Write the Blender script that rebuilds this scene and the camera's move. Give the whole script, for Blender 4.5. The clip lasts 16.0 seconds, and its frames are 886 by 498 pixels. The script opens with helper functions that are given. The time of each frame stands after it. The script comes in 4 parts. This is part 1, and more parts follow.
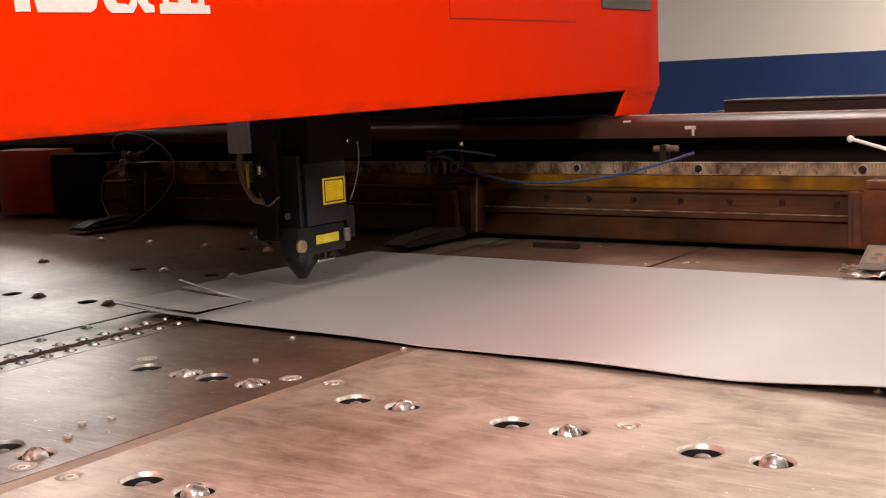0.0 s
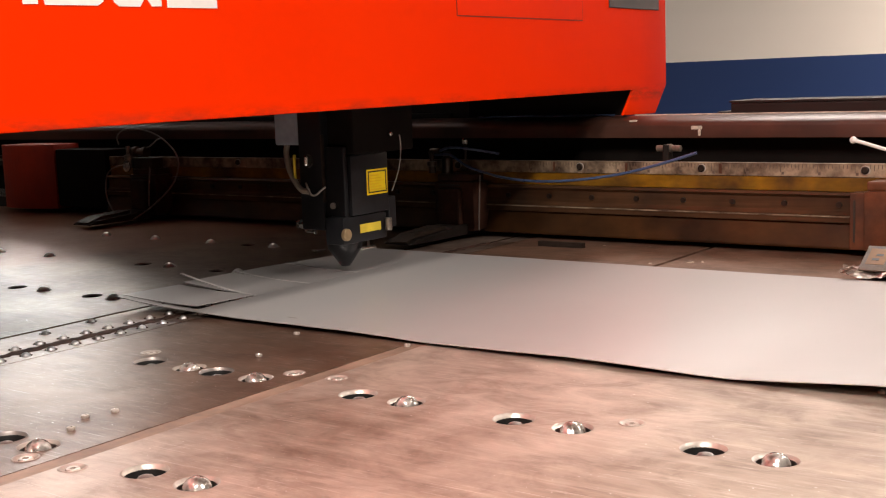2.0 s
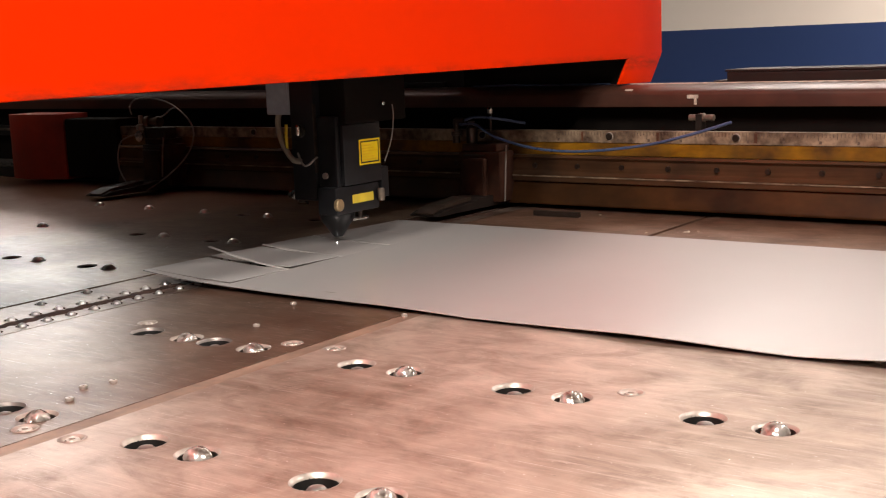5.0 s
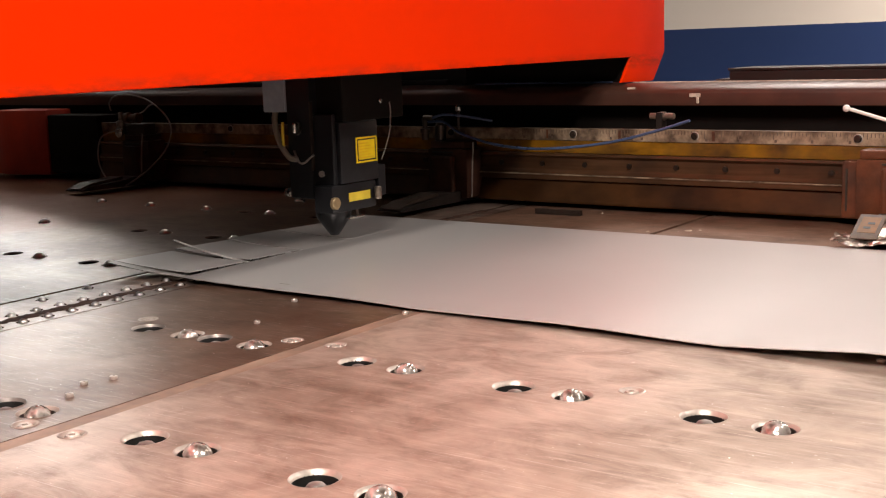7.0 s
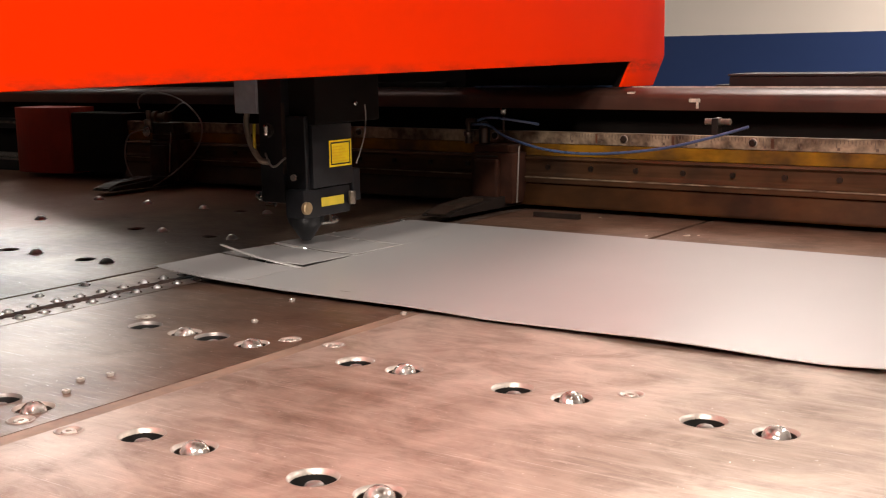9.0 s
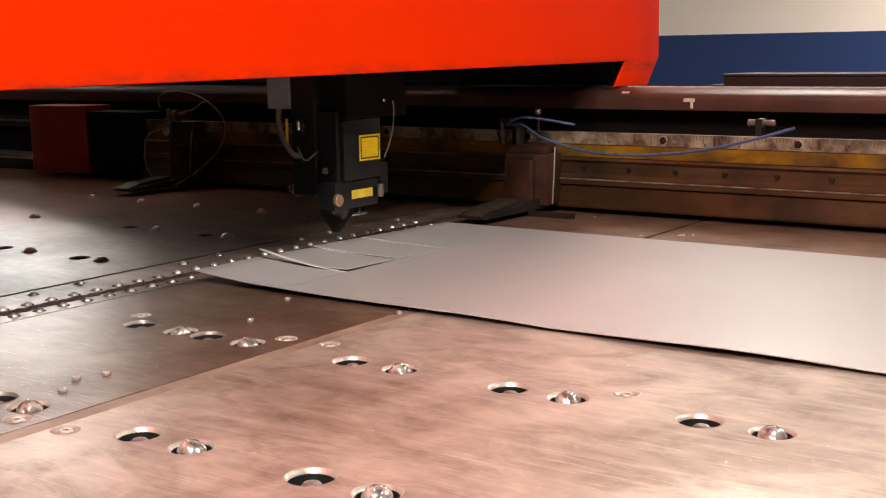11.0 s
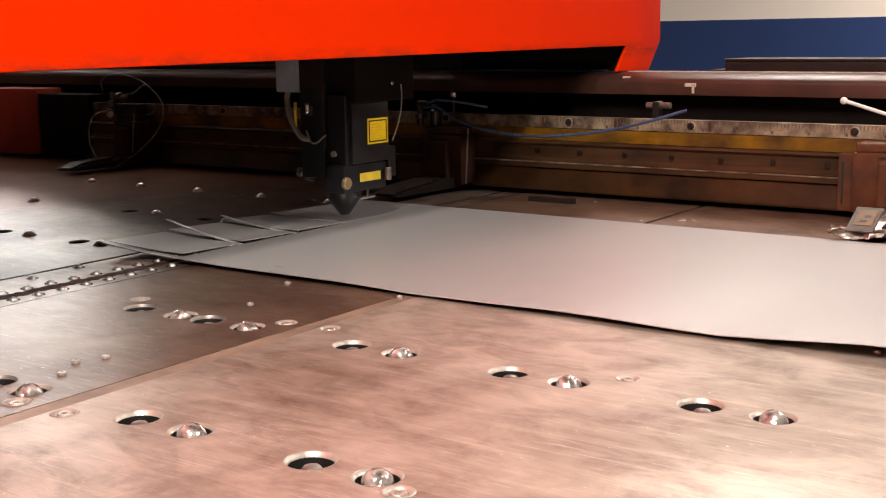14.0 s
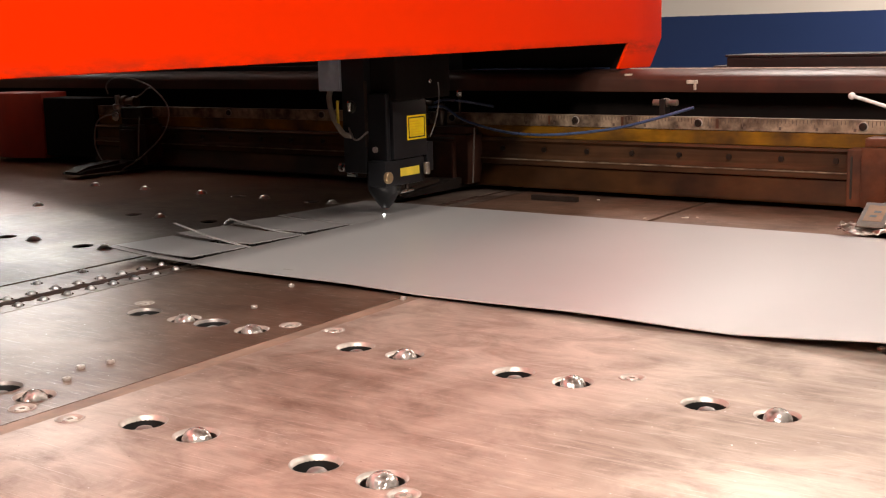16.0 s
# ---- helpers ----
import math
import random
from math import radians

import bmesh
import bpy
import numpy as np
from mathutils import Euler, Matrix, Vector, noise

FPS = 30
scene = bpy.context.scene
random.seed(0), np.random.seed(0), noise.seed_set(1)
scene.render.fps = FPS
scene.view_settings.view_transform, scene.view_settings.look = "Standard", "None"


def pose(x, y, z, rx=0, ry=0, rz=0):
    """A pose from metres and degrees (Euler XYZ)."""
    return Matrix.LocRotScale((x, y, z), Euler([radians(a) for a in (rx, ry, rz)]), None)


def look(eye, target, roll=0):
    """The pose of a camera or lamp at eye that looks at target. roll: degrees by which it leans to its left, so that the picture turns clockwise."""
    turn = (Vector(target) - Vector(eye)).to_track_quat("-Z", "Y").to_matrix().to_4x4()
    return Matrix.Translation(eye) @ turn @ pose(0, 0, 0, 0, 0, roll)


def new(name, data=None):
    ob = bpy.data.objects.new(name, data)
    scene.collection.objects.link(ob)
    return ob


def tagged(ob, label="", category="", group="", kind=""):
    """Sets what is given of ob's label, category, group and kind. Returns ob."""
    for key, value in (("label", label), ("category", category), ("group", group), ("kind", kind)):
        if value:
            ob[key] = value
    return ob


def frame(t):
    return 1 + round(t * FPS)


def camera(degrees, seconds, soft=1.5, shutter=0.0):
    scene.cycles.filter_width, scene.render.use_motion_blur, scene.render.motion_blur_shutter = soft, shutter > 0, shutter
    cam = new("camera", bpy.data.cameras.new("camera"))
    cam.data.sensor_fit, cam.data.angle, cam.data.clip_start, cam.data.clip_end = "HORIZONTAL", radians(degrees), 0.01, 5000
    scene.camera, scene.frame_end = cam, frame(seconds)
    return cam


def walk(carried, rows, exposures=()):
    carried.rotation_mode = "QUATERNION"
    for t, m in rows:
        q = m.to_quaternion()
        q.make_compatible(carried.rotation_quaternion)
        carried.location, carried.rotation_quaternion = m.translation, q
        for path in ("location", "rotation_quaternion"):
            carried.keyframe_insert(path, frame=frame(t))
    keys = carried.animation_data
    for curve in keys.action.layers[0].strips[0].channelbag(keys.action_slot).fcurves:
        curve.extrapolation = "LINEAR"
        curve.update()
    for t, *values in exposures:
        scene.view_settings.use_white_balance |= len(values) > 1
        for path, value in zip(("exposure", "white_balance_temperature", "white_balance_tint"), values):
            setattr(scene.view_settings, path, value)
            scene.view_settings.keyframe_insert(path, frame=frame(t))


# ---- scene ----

# ---------------------------------------------------------------- camera
cam = camera(40.6, 16.0, soft=1.15, shutter=0.35)
PATH = [
    (0, (1.216, -1.435, 0.498), (0.062, 0.175, 0.222), -2.6),
    (0.5, (1.215, -1.436, 0.496), (0.06, 0.174, 0.22), -2.4),
    (1, (1.22, -1.436, 0.498), (0.056, 0.166, 0.222), -2.3),
    (1.5, (1.217, -1.437, 0.493), (0.058, 0.17, 0.216), -2.2),
    (2, (1.217, -1.434, 0.492), (0.056, 0.17, 0.216), -2.1),
    (2.5, (1.211, -1.435, 0.492), (0.059, 0.176, 0.209), -2.0),
    (3, (1.206, -1.434, 0.491), (0.063, 0.18, 0.195), -1.7),
    (3.5, (1.207, -1.435, 0.493), (0.062, 0.176, 0.186), -2.0),
    (6, (1.204, -1.436, 0.492), (0.053, 0.165, 0.16), -2.0),
    (6.5, (1.205, -1.436, 0.493), (0.053, 0.165, 0.158), -1.9),
    (7, (1.206, -1.434, 0.491), (0.056, 0.169, 0.161), -1.9),
    (7.5, (1.201, -1.433, 0.489), (0.059, 0.175, 0.156), -1.5),
    (8, (1.193, -1.428, 0.485), (0.059, 0.185, 0.151), -1.3),
    (8.5, (1.193, -1.43, 0.484), (0.055, 0.183, 0.163), -1.1),
    (9, (1.195, -1.434, 0.485), (0.052, 0.175, 0.161), -1.1),
    (11.5, (1.19, -1.44, 0.488), (0.059, 0.177, 0.161), -0.9),
    (12, (1.194, -1.441, 0.489), (0.053, 0.17, 0.167), -1.1),
    (12.5, (1.196, -1.439, 0.487), (0.053, 0.168, 0.159), -1.1),
    (13, (1.191, -1.441, 0.488), (0.049, 0.165, 0.15), -1.0),
    (13.5, (1.189, -1.436, 0.485), (0.056, 0.175, 0.136), -0.9),
    (14, (1.186, -1.435, 0.483), (0.056, 0.178, 0.133), -0.8),
    (14.5, (1.185, -1.437, 0.486), (0.054, 0.173, 0.128), -0.9),
    (15, (1.189, -1.44, 0.488), (0.044, 0.161, 0.134), -1.1),
    (15.5, (1.191, -1.437, 0.489), (0.051, 0.166, 0.132), -1.4),
    (16, (1.189, -1.434, 0.488), (0.053, 0.174, 0.135), -1.5),
]
walk(cam, [(t, look(eye, target, roll)) for t, eye, target, roll in PATH], [(0, -0.14), (1.0, -0.06), (2.5, 0.0), (16, 0.0)])

# ---------------------------------------------------------------- light
world = bpy.data.worlds.new("hall_world")
scene.world = world
world.use_nodes = True
world.node_tree.nodes["Background"].inputs[0].default_value = (0.9, 0.95, 1.0, 1)
world.node_tree.nodes["Background"].inputs[1].default_value = 0.035

# unseen ceiling tube fixtures, several added to brighten: x, y, length along y
CEILING = 3.3
WARM, PALE, COOL = (1.0, 0.892, 0.825), (1.0, 0.945, 0.885), (0.90, 0.955, 1.0)
# x, y, watts, tint
# the weak and far tubes only bring sheen and highlights on the left
TUBES = [(0.75, -2.2, 178, WARM), (1.9, -3.0, 290, WARM), (-1.0, 4.4, 125, WARM), (0.8, 9.4, 620, WARM), (3.0, 2.2, 150, WARM), (-3.4, 3.0, 17, WARM), (-6.0, -1.2, 7, WARM), (-12.1, 8.4, 185, PALE), (-8.3, 4.7, 20, PALE)]
# unseen fill light added on the far wall for sheen: y, z, watts, tint
WALL_X, WALL_FILL = -14.0, (9.0, 3.0, 60, COOL)


def tube_lamp(place, watt, tint):
    data = bpy.data.lights.new("tube_light", "AREA")
    data.shape, data.size, data.size_y = "RECTANGLE", 0.4, 2.4
    data.energy, data.color = watt, tint
    ob = new("tube_light", data)
    ob.matrix_world = place @ pose(0, 0, -0.16)


for lx, ly, watt, tint in TUBES:
    tube_lamp(pose(lx, ly, CEILING), watt, tint)


wall_place = pose(WALL_X, WALL_FILL[0], WALL_FILL[1], 0, -90, 0)
tube_lamp(wall_place, WALL_FILL[2], WALL_FILL[3])


# ---------------------------------------------------------------- materials
def nodes_of(name):
    m = bpy.data.materials.new(name)
    m.use_nodes = True
    t = m.node_tree
    return m, t, t.nodes["Principled BSDF"], t.links


def coords(t, scale=(1, 1, 1), kind="Object"):
    tc, mp = t.nodes.new("ShaderNodeTexCoord"), t.nodes.new("ShaderNodeMapping")
    mp.inputs["Scale"].default_value = scale
    t.links.new(tc.outputs[kind], mp.inputs["Vector"])
    return mp.outputs["Vector"]


def noise_of(t, vec, scale, detail=4.0, rough=0.55, warp=0.0):
    n = t.nodes.new("ShaderNodeTexNoise")
    n.inputs["Scale"].default_value, n.inputs["Detail"].default_value = scale, detail
    n.inputs["Roughness"].default_value, n.inputs["Distortion"].default_value = rough, warp
    t.links.new(vec, n.inputs["Vector"])
    return n.outputs["Fac"]


def ramp(t, fac, stops):
    r = t.nodes.new("ShaderNodeValToRGB")
    while len(r.color_ramp.elements) < len(stops):
        r.color_ramp.elements.new(0.5)
    for e, (p, c) in zip(r.color_ramp.elements, stops):
        e.position, e.color = p, (*c, 1) if len(c) == 3 else c
    t.links.new(fac, r.inputs["Fac"])
    return r.outputs["Color"]


def mix(t, fac, a, b, kind="MIX"):
    n = t.nodes.new("ShaderNodeMix")
    n.data_type, n.blend_type = "RGBA", kind
    for sock, v in ((n.inputs[0], fac), (n.inputs[6], a), (n.inputs[7], b)):
        if isinstance(v, (int, float)):
            sock.default_value = v
        elif isinstance(v, tuple):
            sock.default_value = (*v, 1)
        else:
            t.links.new(v, sock)
    return n.outputs[2]


def math_of(t, op, a, b=0.0, clamp=False):
    n = t.nodes.new("ShaderNodeMath")
    n.operation, n.use_clamp = op, clamp
    for sock, v in ((n.inputs[0], a), (n.inputs[1], b)):
        if isinstance(v, (int, float)):
            sock.default_value = v
        else:
            t.links.new(v, sock)
    return n.outputs[0]


def bump_of(t, p, height, strength, distance=0.002):
    b = t.nodes.new("ShaderNodeBump")
    b.inputs["Strength"].default_value, b.inputs["Distance"].default_value = strength, distance
    t.links.new(height, b.inputs["Height"])
    t.links.new(b.outputs["Normal"], p.inputs["Normal"])


def surface(name, base, metal=0.0, rough=0.5, vary=0.25, grain=40.0, blotch=4.0, bump=0.1, stretch=(1, 1, 1), second=None, kind="Object"):
    """A surface with grain and larger blotches, and a second colour in the blotches."""
    m, t, p, links = nodes_of(name)
    vec = coords(t, stretch, kind)
    fine, large = noise_of(t, vec, grain, 5), noise_of(t, coords(t, (1, 1, 1), kind), blotch, 4)
    other = second or tuple(c * (1 - vary) for c in base)
    col = mix(t, ramp(t, large, [(0.38, (0, 0, 0)), (0.66, (1, 1, 1))]), base, other)
    lo, hi = 1 - vary * 0.5, 1 + vary * 0.3
    col = mix(t, 1.0, col, ramp(t, fine, [(0.3, (lo, lo, lo)), (0.7, (hi, hi, hi))]), "MULTIPLY")
    links.new(col, p.inputs["Base Color"])
    p.inputs["Metallic"].default_value = metal
    r = math_of(t, "ADD", math_of(t, "MULTIPLY", fine, 0.22), max(rough - 0.11, 0.02), True)
    links.new(r, p.inputs["Roughness"])
    if bump:
        bump_of(t, p, fine, bump)
    return m


def plate_material(name, base, stain, rough, red_light=None):
    """Brushed steel plate, browned by use: grain along x, blurred stains, scratches and pale rubbed streaks."""
    m, t, p, links = nodes_of(name)
    grain = noise_of(t, coords(t, (2.5, 110, 1)), 4.0, 6, 0.7)
    streak = noise_of(t, coords(t, (1.2, 14, 1)), 3.0, 5, 0.6)
    cloud = noise_of(t, coords(t), 2.3, 5, 0.6)
    fine = noise_of(t, coords(t), 38.0, 4, 0.6)
    col = mix(t, ramp(t, cloud, [(0.40, (0, 0, 0)), (0.62, (1, 1, 1))]), base, stain)
    patch = noise_of(t, coords(t, (1, 1.5, 1)), 7.0, 7, 0.68, 0.7)
    col = mix(t, 1.0, col, ramp(t, patch, [(0.34, (0.58, 0.52, 0.48)), (0.52, (1.0, 1.0, 1.0)), (0.66, (1.22, 1.23, 1.24))]), "MULTIPLY")
    col = mix(t, math_of(t, "MULTIPLY", ramp(t, streak, [(0.5, (0, 0, 0)), (0.75, (1, 1, 1))]), 0.35), col, tuple(min(c * 1.45, 1) for c in base))
    col = mix(t, 1.0, col, ramp(t, grain, [(0.25, (0.88, 0.88, 0.88)), (0.75, (1.09, 1.09, 1.09))]), "MULTIPLY")
    spot = ramp(t, noise_of(t, coords(t, (1, 1, 1)), 9.0, 7, 0.75), [(0.66, (0, 0, 0)), (0.76, (1, 1, 1))])
    col = mix(t, math_of(t, "MULTIPLY", spot, 0.5), col, tuple(c * 0.45 for c in stain))
    scr = ramp(t, noise_of(t, coords(t, (3, 60, 1)), 6.0, 2, 0.5), [(0.63, (0, 0, 0)), (0.68, (1, 1, 1))])
    col = mix(t, math_of(t, "MULTIPLY", scr, 0.2), col, (0.75, 0.68, 0.62))
    turn = t.nodes.new("ShaderNodeMapping")
    turn.inputs["Rotation"].default_value = (0, 0, 0.5)
    turn.inputs["Scale"].default_value = (1.6, 70, 1)
    links.new(t.nodes.new("ShaderNodeTexCoord").outputs["Object"], turn.inputs["Vector"])
    cross = ramp(t, noise_of(t, turn.outputs["Vector"], 5.0, 2, 0.5), [(0.665, (0, 0, 0)), (0.70, (1, 1, 1))])
    col = mix(t, math_of(t, "MULTIPLY", cross, 0.35), col, (0.8, 0.72, 0.66))
    speck = ramp(t, noise_of(t, coords(t), 130.0, 2, 0.5), [(0.735, (0, 0, 0)), (0.76, (1, 1, 1))])
    col = mix(t, math_of(t, "MULTIPLY", speck, 0.8), col, (0.9, 0.85, 0.8))
    dark = ramp(t, noise_of(t, coords(t, (0.7, 1.5, 1)), 95.0, 3, 0.6), [(0.70, (0, 0, 0)), (0.74, (1, 1, 1))])
    col = mix(t, math_of(t, "MULTIPLY", dark, 0.6), col, (0.10, 0.065, 0.05))
    if red_light:
        # reddish light far to the side put into the colour, with a cloudy edge
        sep = t.nodes.new("ShaderNodeSeparateXYZ")
        links.new(t.nodes.new("ShaderNodeTexCoord").outputs["Object"], sep.inputs[0])
        far = math_of(t, "SUBTRACT", math_of(t, "MULTIPLY", sep.outputs["Y"], 0.25), math_of(t, "ADD", sep.outputs["X"], 1.90))
        far = math_of(t, "MULTIPLY", math_of(t, "ADD", far, math_of(t, "MULTIPLY", math_of(t, "SUBTRACT", patch, 0.5), 0.35)), 5.0, True)
        tone = mix(t, 1.0, mix(t, cloud, red_light, tuple(c * 0.6 for c in red_light)), ramp(t, grain, [(0.25, (0.85, 0.85, 0.85)), (0.75, (1.1, 1.1, 1.1))]), "MULTIPLY")
        col = mix(t, math_of(t, "MULTIPLY", far, 0.85), col, tone)
    links.new(col, p.inputs["Base Color"])
    p.inputs["Metallic"].default_value = 0.5
    p.inputs["Anisotropic"].default_value = 0.35
    way = t.nodes.new("ShaderNodeCombineXYZ")
    way.inputs[0].default_value = 1.0
    links.new(way.outputs[0], p.inputs["Tangent"])
    r = math_of(t, "ADD", math_of(t, "MULTIPLY", cloud, 0.22), math_of(t, "MULTIPLY", fine, 0.12))
    r = math_of(t, "ADD", r, rough - 0.17, True)
    links.new(r, p.inputs["Roughness"])
    bump_of(t, p, math_of(t, "ADD", math_of(t, "MULTIPLY", grain, 0.8), math_of(t, "MULTIPLY", cloud, 0.8)), 0.13, 0.0012)
    return m


def red_paint():
    """Glossy orange-red enamel with faint unevenness, and grime and chips along the lower edge."""
    m, t, p, links = nodes_of("red_enamel")
    tc, sep = t.nodes.new("ShaderNodeTexCoord"), t.nodes.new("ShaderNodeSeparateXYZ")
    links.new(tc.outputs["Object"], sep.inputs[0])
    wav = noise_of(t, coords(t), 3.0, 3)
    col = mix(t, wav, (0.74, 0.022, 0.0), (0.80, 0.029, 0.0))
    low = math_of(t, "SUBTRACT", 1.0, math_of(t, "MULTIPLY", math_of(t, "SUBTRACT", sep.outputs["Z"], 0.430), 28.0), True)
    low = math_of(t, "MULTIPLY", low, math_of(t, "MULTIPLY", math_of(t, "SUBTRACT", sep.outputs["Z"], 0.405), 35.0, True))
    dirt = ramp(t, noise_of(t, coords(t, (1, 2.2, 8)), 4.0, 6, 0.7), [(0.42, (0, 0, 0)), (0.66, (1, 1, 1))])
    col = mix(t, math_of(t, "MULTIPLY", math_of(t, "MULTIPLY", low, dirt), 0.75), col, (0.10, 0.03, 0.015))
    links.new(col, p.inputs["Base Color"])
    p.inputs["Roughness"].default_value = 0.45
    p.inputs["Specular IOR Level"].default_value = 0.02
    bump_of(t, p, noise_of(t, coords(t), 90.0, 3), 0.04)
    return m


def wall_paint():
    """White emulsion over a dark blue dado, on a slightly uneven plastered wall."""
    m, t, p, links = nodes_of("wall_paint")
    tc, sep = t.nodes.new("ShaderNodeTexCoord"), t.nodes.new("ShaderNodeSeparateXYZ")
    links.new(tc.outputs["Object"], sep.inputs[0])
    wav = noise_of(t, coords(t), 1.5, 5)
    white = mix(t, wav, (0.90, 0.80, 0.70), (0.85, 0.75, 0.655))
    blue = mix(t, wav, (0.012, 0.034, 0.125), (0.016, 0.042, 0.14))
    edge = math_of(t, "ADD", sep.outputs["Z"], math_of(t, "MULTIPLY", noise_of(t, coords(t), 12.0, 3), 0.008))
    col = mix(t, math_of(t, "GREATER_THAN", edge, 0.622), blue, white)
    links.new(col, p.inputs["Base Color"])
    p.inputs["Roughness"].default_value = 0.6
    bump_of(t, p, noise_of(t, coords(t), 60.0, 4), 0.08)
    return m


def ball_steel():
    """Scuffed bearing steel: bright, dented by use, so that highlights break up."""
    m, t, p, links = nodes_of("scuffed_bearing_steel")
    dent = noise_of(t, coords(t), 60.0, 2, 0.5)
    rub = noise_of(t, coords(t), 210.0, 4, 0.6)
    links.new(mix(t, ramp(t, dent, [(0.35, (0, 0, 0)), (0.62, (1, 1, 1))]), (0.17, 0.135, 0.11), (0.62, 0.57, 0.52)), p.inputs["Base Color"])
    p.inputs["Metallic"].default_value = 0.6
    links.new(math_of(t, "ADD", math_of(t, "MULTIPLY", rub, 0.18), 0.08), p.inputs["Roughness"])
    bump_of(t, p, dent, 1.0, 0.006)
    return m


def glow(name, colour, strength):
    m, t, p, links = nodes_of(name)
    p.inputs["Emission Color"].default_value = (*colour, 1)
    p.inputs["Emission Strength"].default_value = strength
    p.inputs["Base Color"].default_value = (*colour, 1)
    return m


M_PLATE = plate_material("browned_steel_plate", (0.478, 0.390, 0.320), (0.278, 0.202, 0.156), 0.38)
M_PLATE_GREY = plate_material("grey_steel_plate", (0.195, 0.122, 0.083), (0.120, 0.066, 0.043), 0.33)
# last colour: the lit reddish zone painted on the left plate
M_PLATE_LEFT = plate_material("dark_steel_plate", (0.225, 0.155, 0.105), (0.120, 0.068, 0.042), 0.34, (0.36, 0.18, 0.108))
M_PLATE_REAR = plate_material("rear_steel_plate", (0.235, 0.138, 0.093), (0.148, 0.078, 0.050), 0.42)
M_STRIPS = plate_material("dirty_steel_strip", (0.40, 0.31, 0.25), (0.13, 0.080, 0.058), 0.36)
M_SEAM = surface("brown_filler", (0.33, 0.228, 0.165), 0.35, 0.5, 0.4, 60, 8, 0.15)
# near-black paints the shade down the bores; open joints use it too
M_HOLE = surface("bore_shade_black", (0.008, 0.007, 0.006), 0.0, 0.6, 0.3)
M_GRIME = surface("brown_slag_grime", (0.085, 0.043, 0.029), 0.0, 0.8, 0.6, 60, 25, 0.4, (1, 1, 1), (0.018, 0.010, 0.008))
M_RIM = surface("worn_bedge_rsteel", (0.50, 0.43, 0.37), 0.5, 0.36, 0.25, 90, 14, 0.08)
M_CUP = surface("dark_steel_cup", (0.075, 0.055, 0.045), 0.8, 0.4, 0.4, 80, 12, 0.1)
M_PLUG = surface("worn_grey_plug", (0.30, 0.26, 0.235), 0.6, 0.4, 0.4, 80, 20, 0.1)
M_BALL = ball_steel()
# paler copy of the ball steel, brings highlights to the left balls
M_BALL_LIGHT = surface("brightened_ball_steel", (0.95, 0.93, 0.90), 1.0, 0.36, 0.15, 120, 40, 0.04)
M_PIN = surface("worn_steel_pin", (0.60, 0.53, 0.47), 0.6, 0.3, 0.2, 80, 20, 0.05)
M_SHEET = surface("mill_finish_sheet", (0.530, 0.508, 0.492), 0.45, 0.35, 0.07, 160, 1.3, 0.04, (6, 1, 1))
M_STRIP = surface("fresh_cut_edge", (0.82, 0.80, 0.77), 0.4, 0.35, 0.1, 90, 10, 0.05)
M_RED = red_paint()
# darker copy of the red enamel, with the end cover's shade in it
M_RED_SHADED = surface("red_enamel_shaded", (0.32, 0.024, 0.006), 0.0, 0.45, 0.25, 30, 5, 0.05)
# darker red that paints the shade in the cover's gap
M_RED_GAP = surface("red_gap_shade", (0.13, 0.010, 0.004), 0.0, 0.6, 0.3)
M_VENT = surface("brown_black_vent", (0.055, 0.034, 0.026), 0.1, 0.5, 0.3, 60, 8, 0.06)
M_BLACK = surface("black_painted_steel", (0.020, 0.016, 0.014), 0.1, 0.42, 0.4, 70, 9, 0.06)
M_HEAD = surface("black_anodised_head", (0.015, 0.0155, 0.018), 0.2, 0.34, 0.35, 90, 12, 0.05)
# near-black without gloss: shade under arm and bar put into the colour
M_DARK = surface("shade_black", (0.010, 0.0070, 0.0055), 0.0, 0.7, 0.4)
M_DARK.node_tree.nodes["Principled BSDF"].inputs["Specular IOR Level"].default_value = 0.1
M_GREYBOX = surface("blue_grey_paint", (0.34, 0.385, 0.44), 0.0, 0.5, 0.2, 60, 8, 0.05)
M_BEAM = surface("oily_brown_steel", (0.066, 0.026, 0.007), 0.3, 0.45, 0.5, 18, 4, 0.05, (1, 1, 2), (0.026, 0.011, 0.004))
M_RAIL = surface("ground_rail_steel", (0.112, 0.054, 0.026), 0.5, 0.40, 0.4, 14, 5, 0.03, (0.4, 5, 9), (0.055, 0.031, 0.019))
M_OCHRE = surface("ochre_paint", (0.27, 0.125, 0.008), 0.1, 0.38, 0.4, 25, 7, 0.1, (1, 1, 3), (0.07, 0.034, 0.012))
M_RULER = surface("yellowed_white_scale", (0.33, 0.245, 0.165), 0.1, 0.4, 0.7, 60, 18, 0.05, (1, 1, 1), (0.068, 0.042, 0.028))
M_TICK = surface("scale_ink", (0.11, 0.07, 0.048), 0.0, 0.6, 0.3)
M_BOLT = surface("dark_socket_bolt", (0.045, 0.03, 0.022), 0.7, 0.4, 0.3)
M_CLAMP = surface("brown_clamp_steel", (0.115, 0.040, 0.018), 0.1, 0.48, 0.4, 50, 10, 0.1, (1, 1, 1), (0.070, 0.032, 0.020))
# darker copy of the clamp steel for clamps in the arm's shade
M_CLAMP_SHADED = surface("shaded_clamp_steel", (0.062, 0.024, 0.014), 0.1, 0.55, 0.4, 50, 10, 0.1, (1, 1, 1), (0.020, 0.009, 0.006))
M_ARM = surface("dark_arm_steel", (0.022, 0.015, 0.012), 0.1, 0.6, 0.4, 50, 10, 0.1)
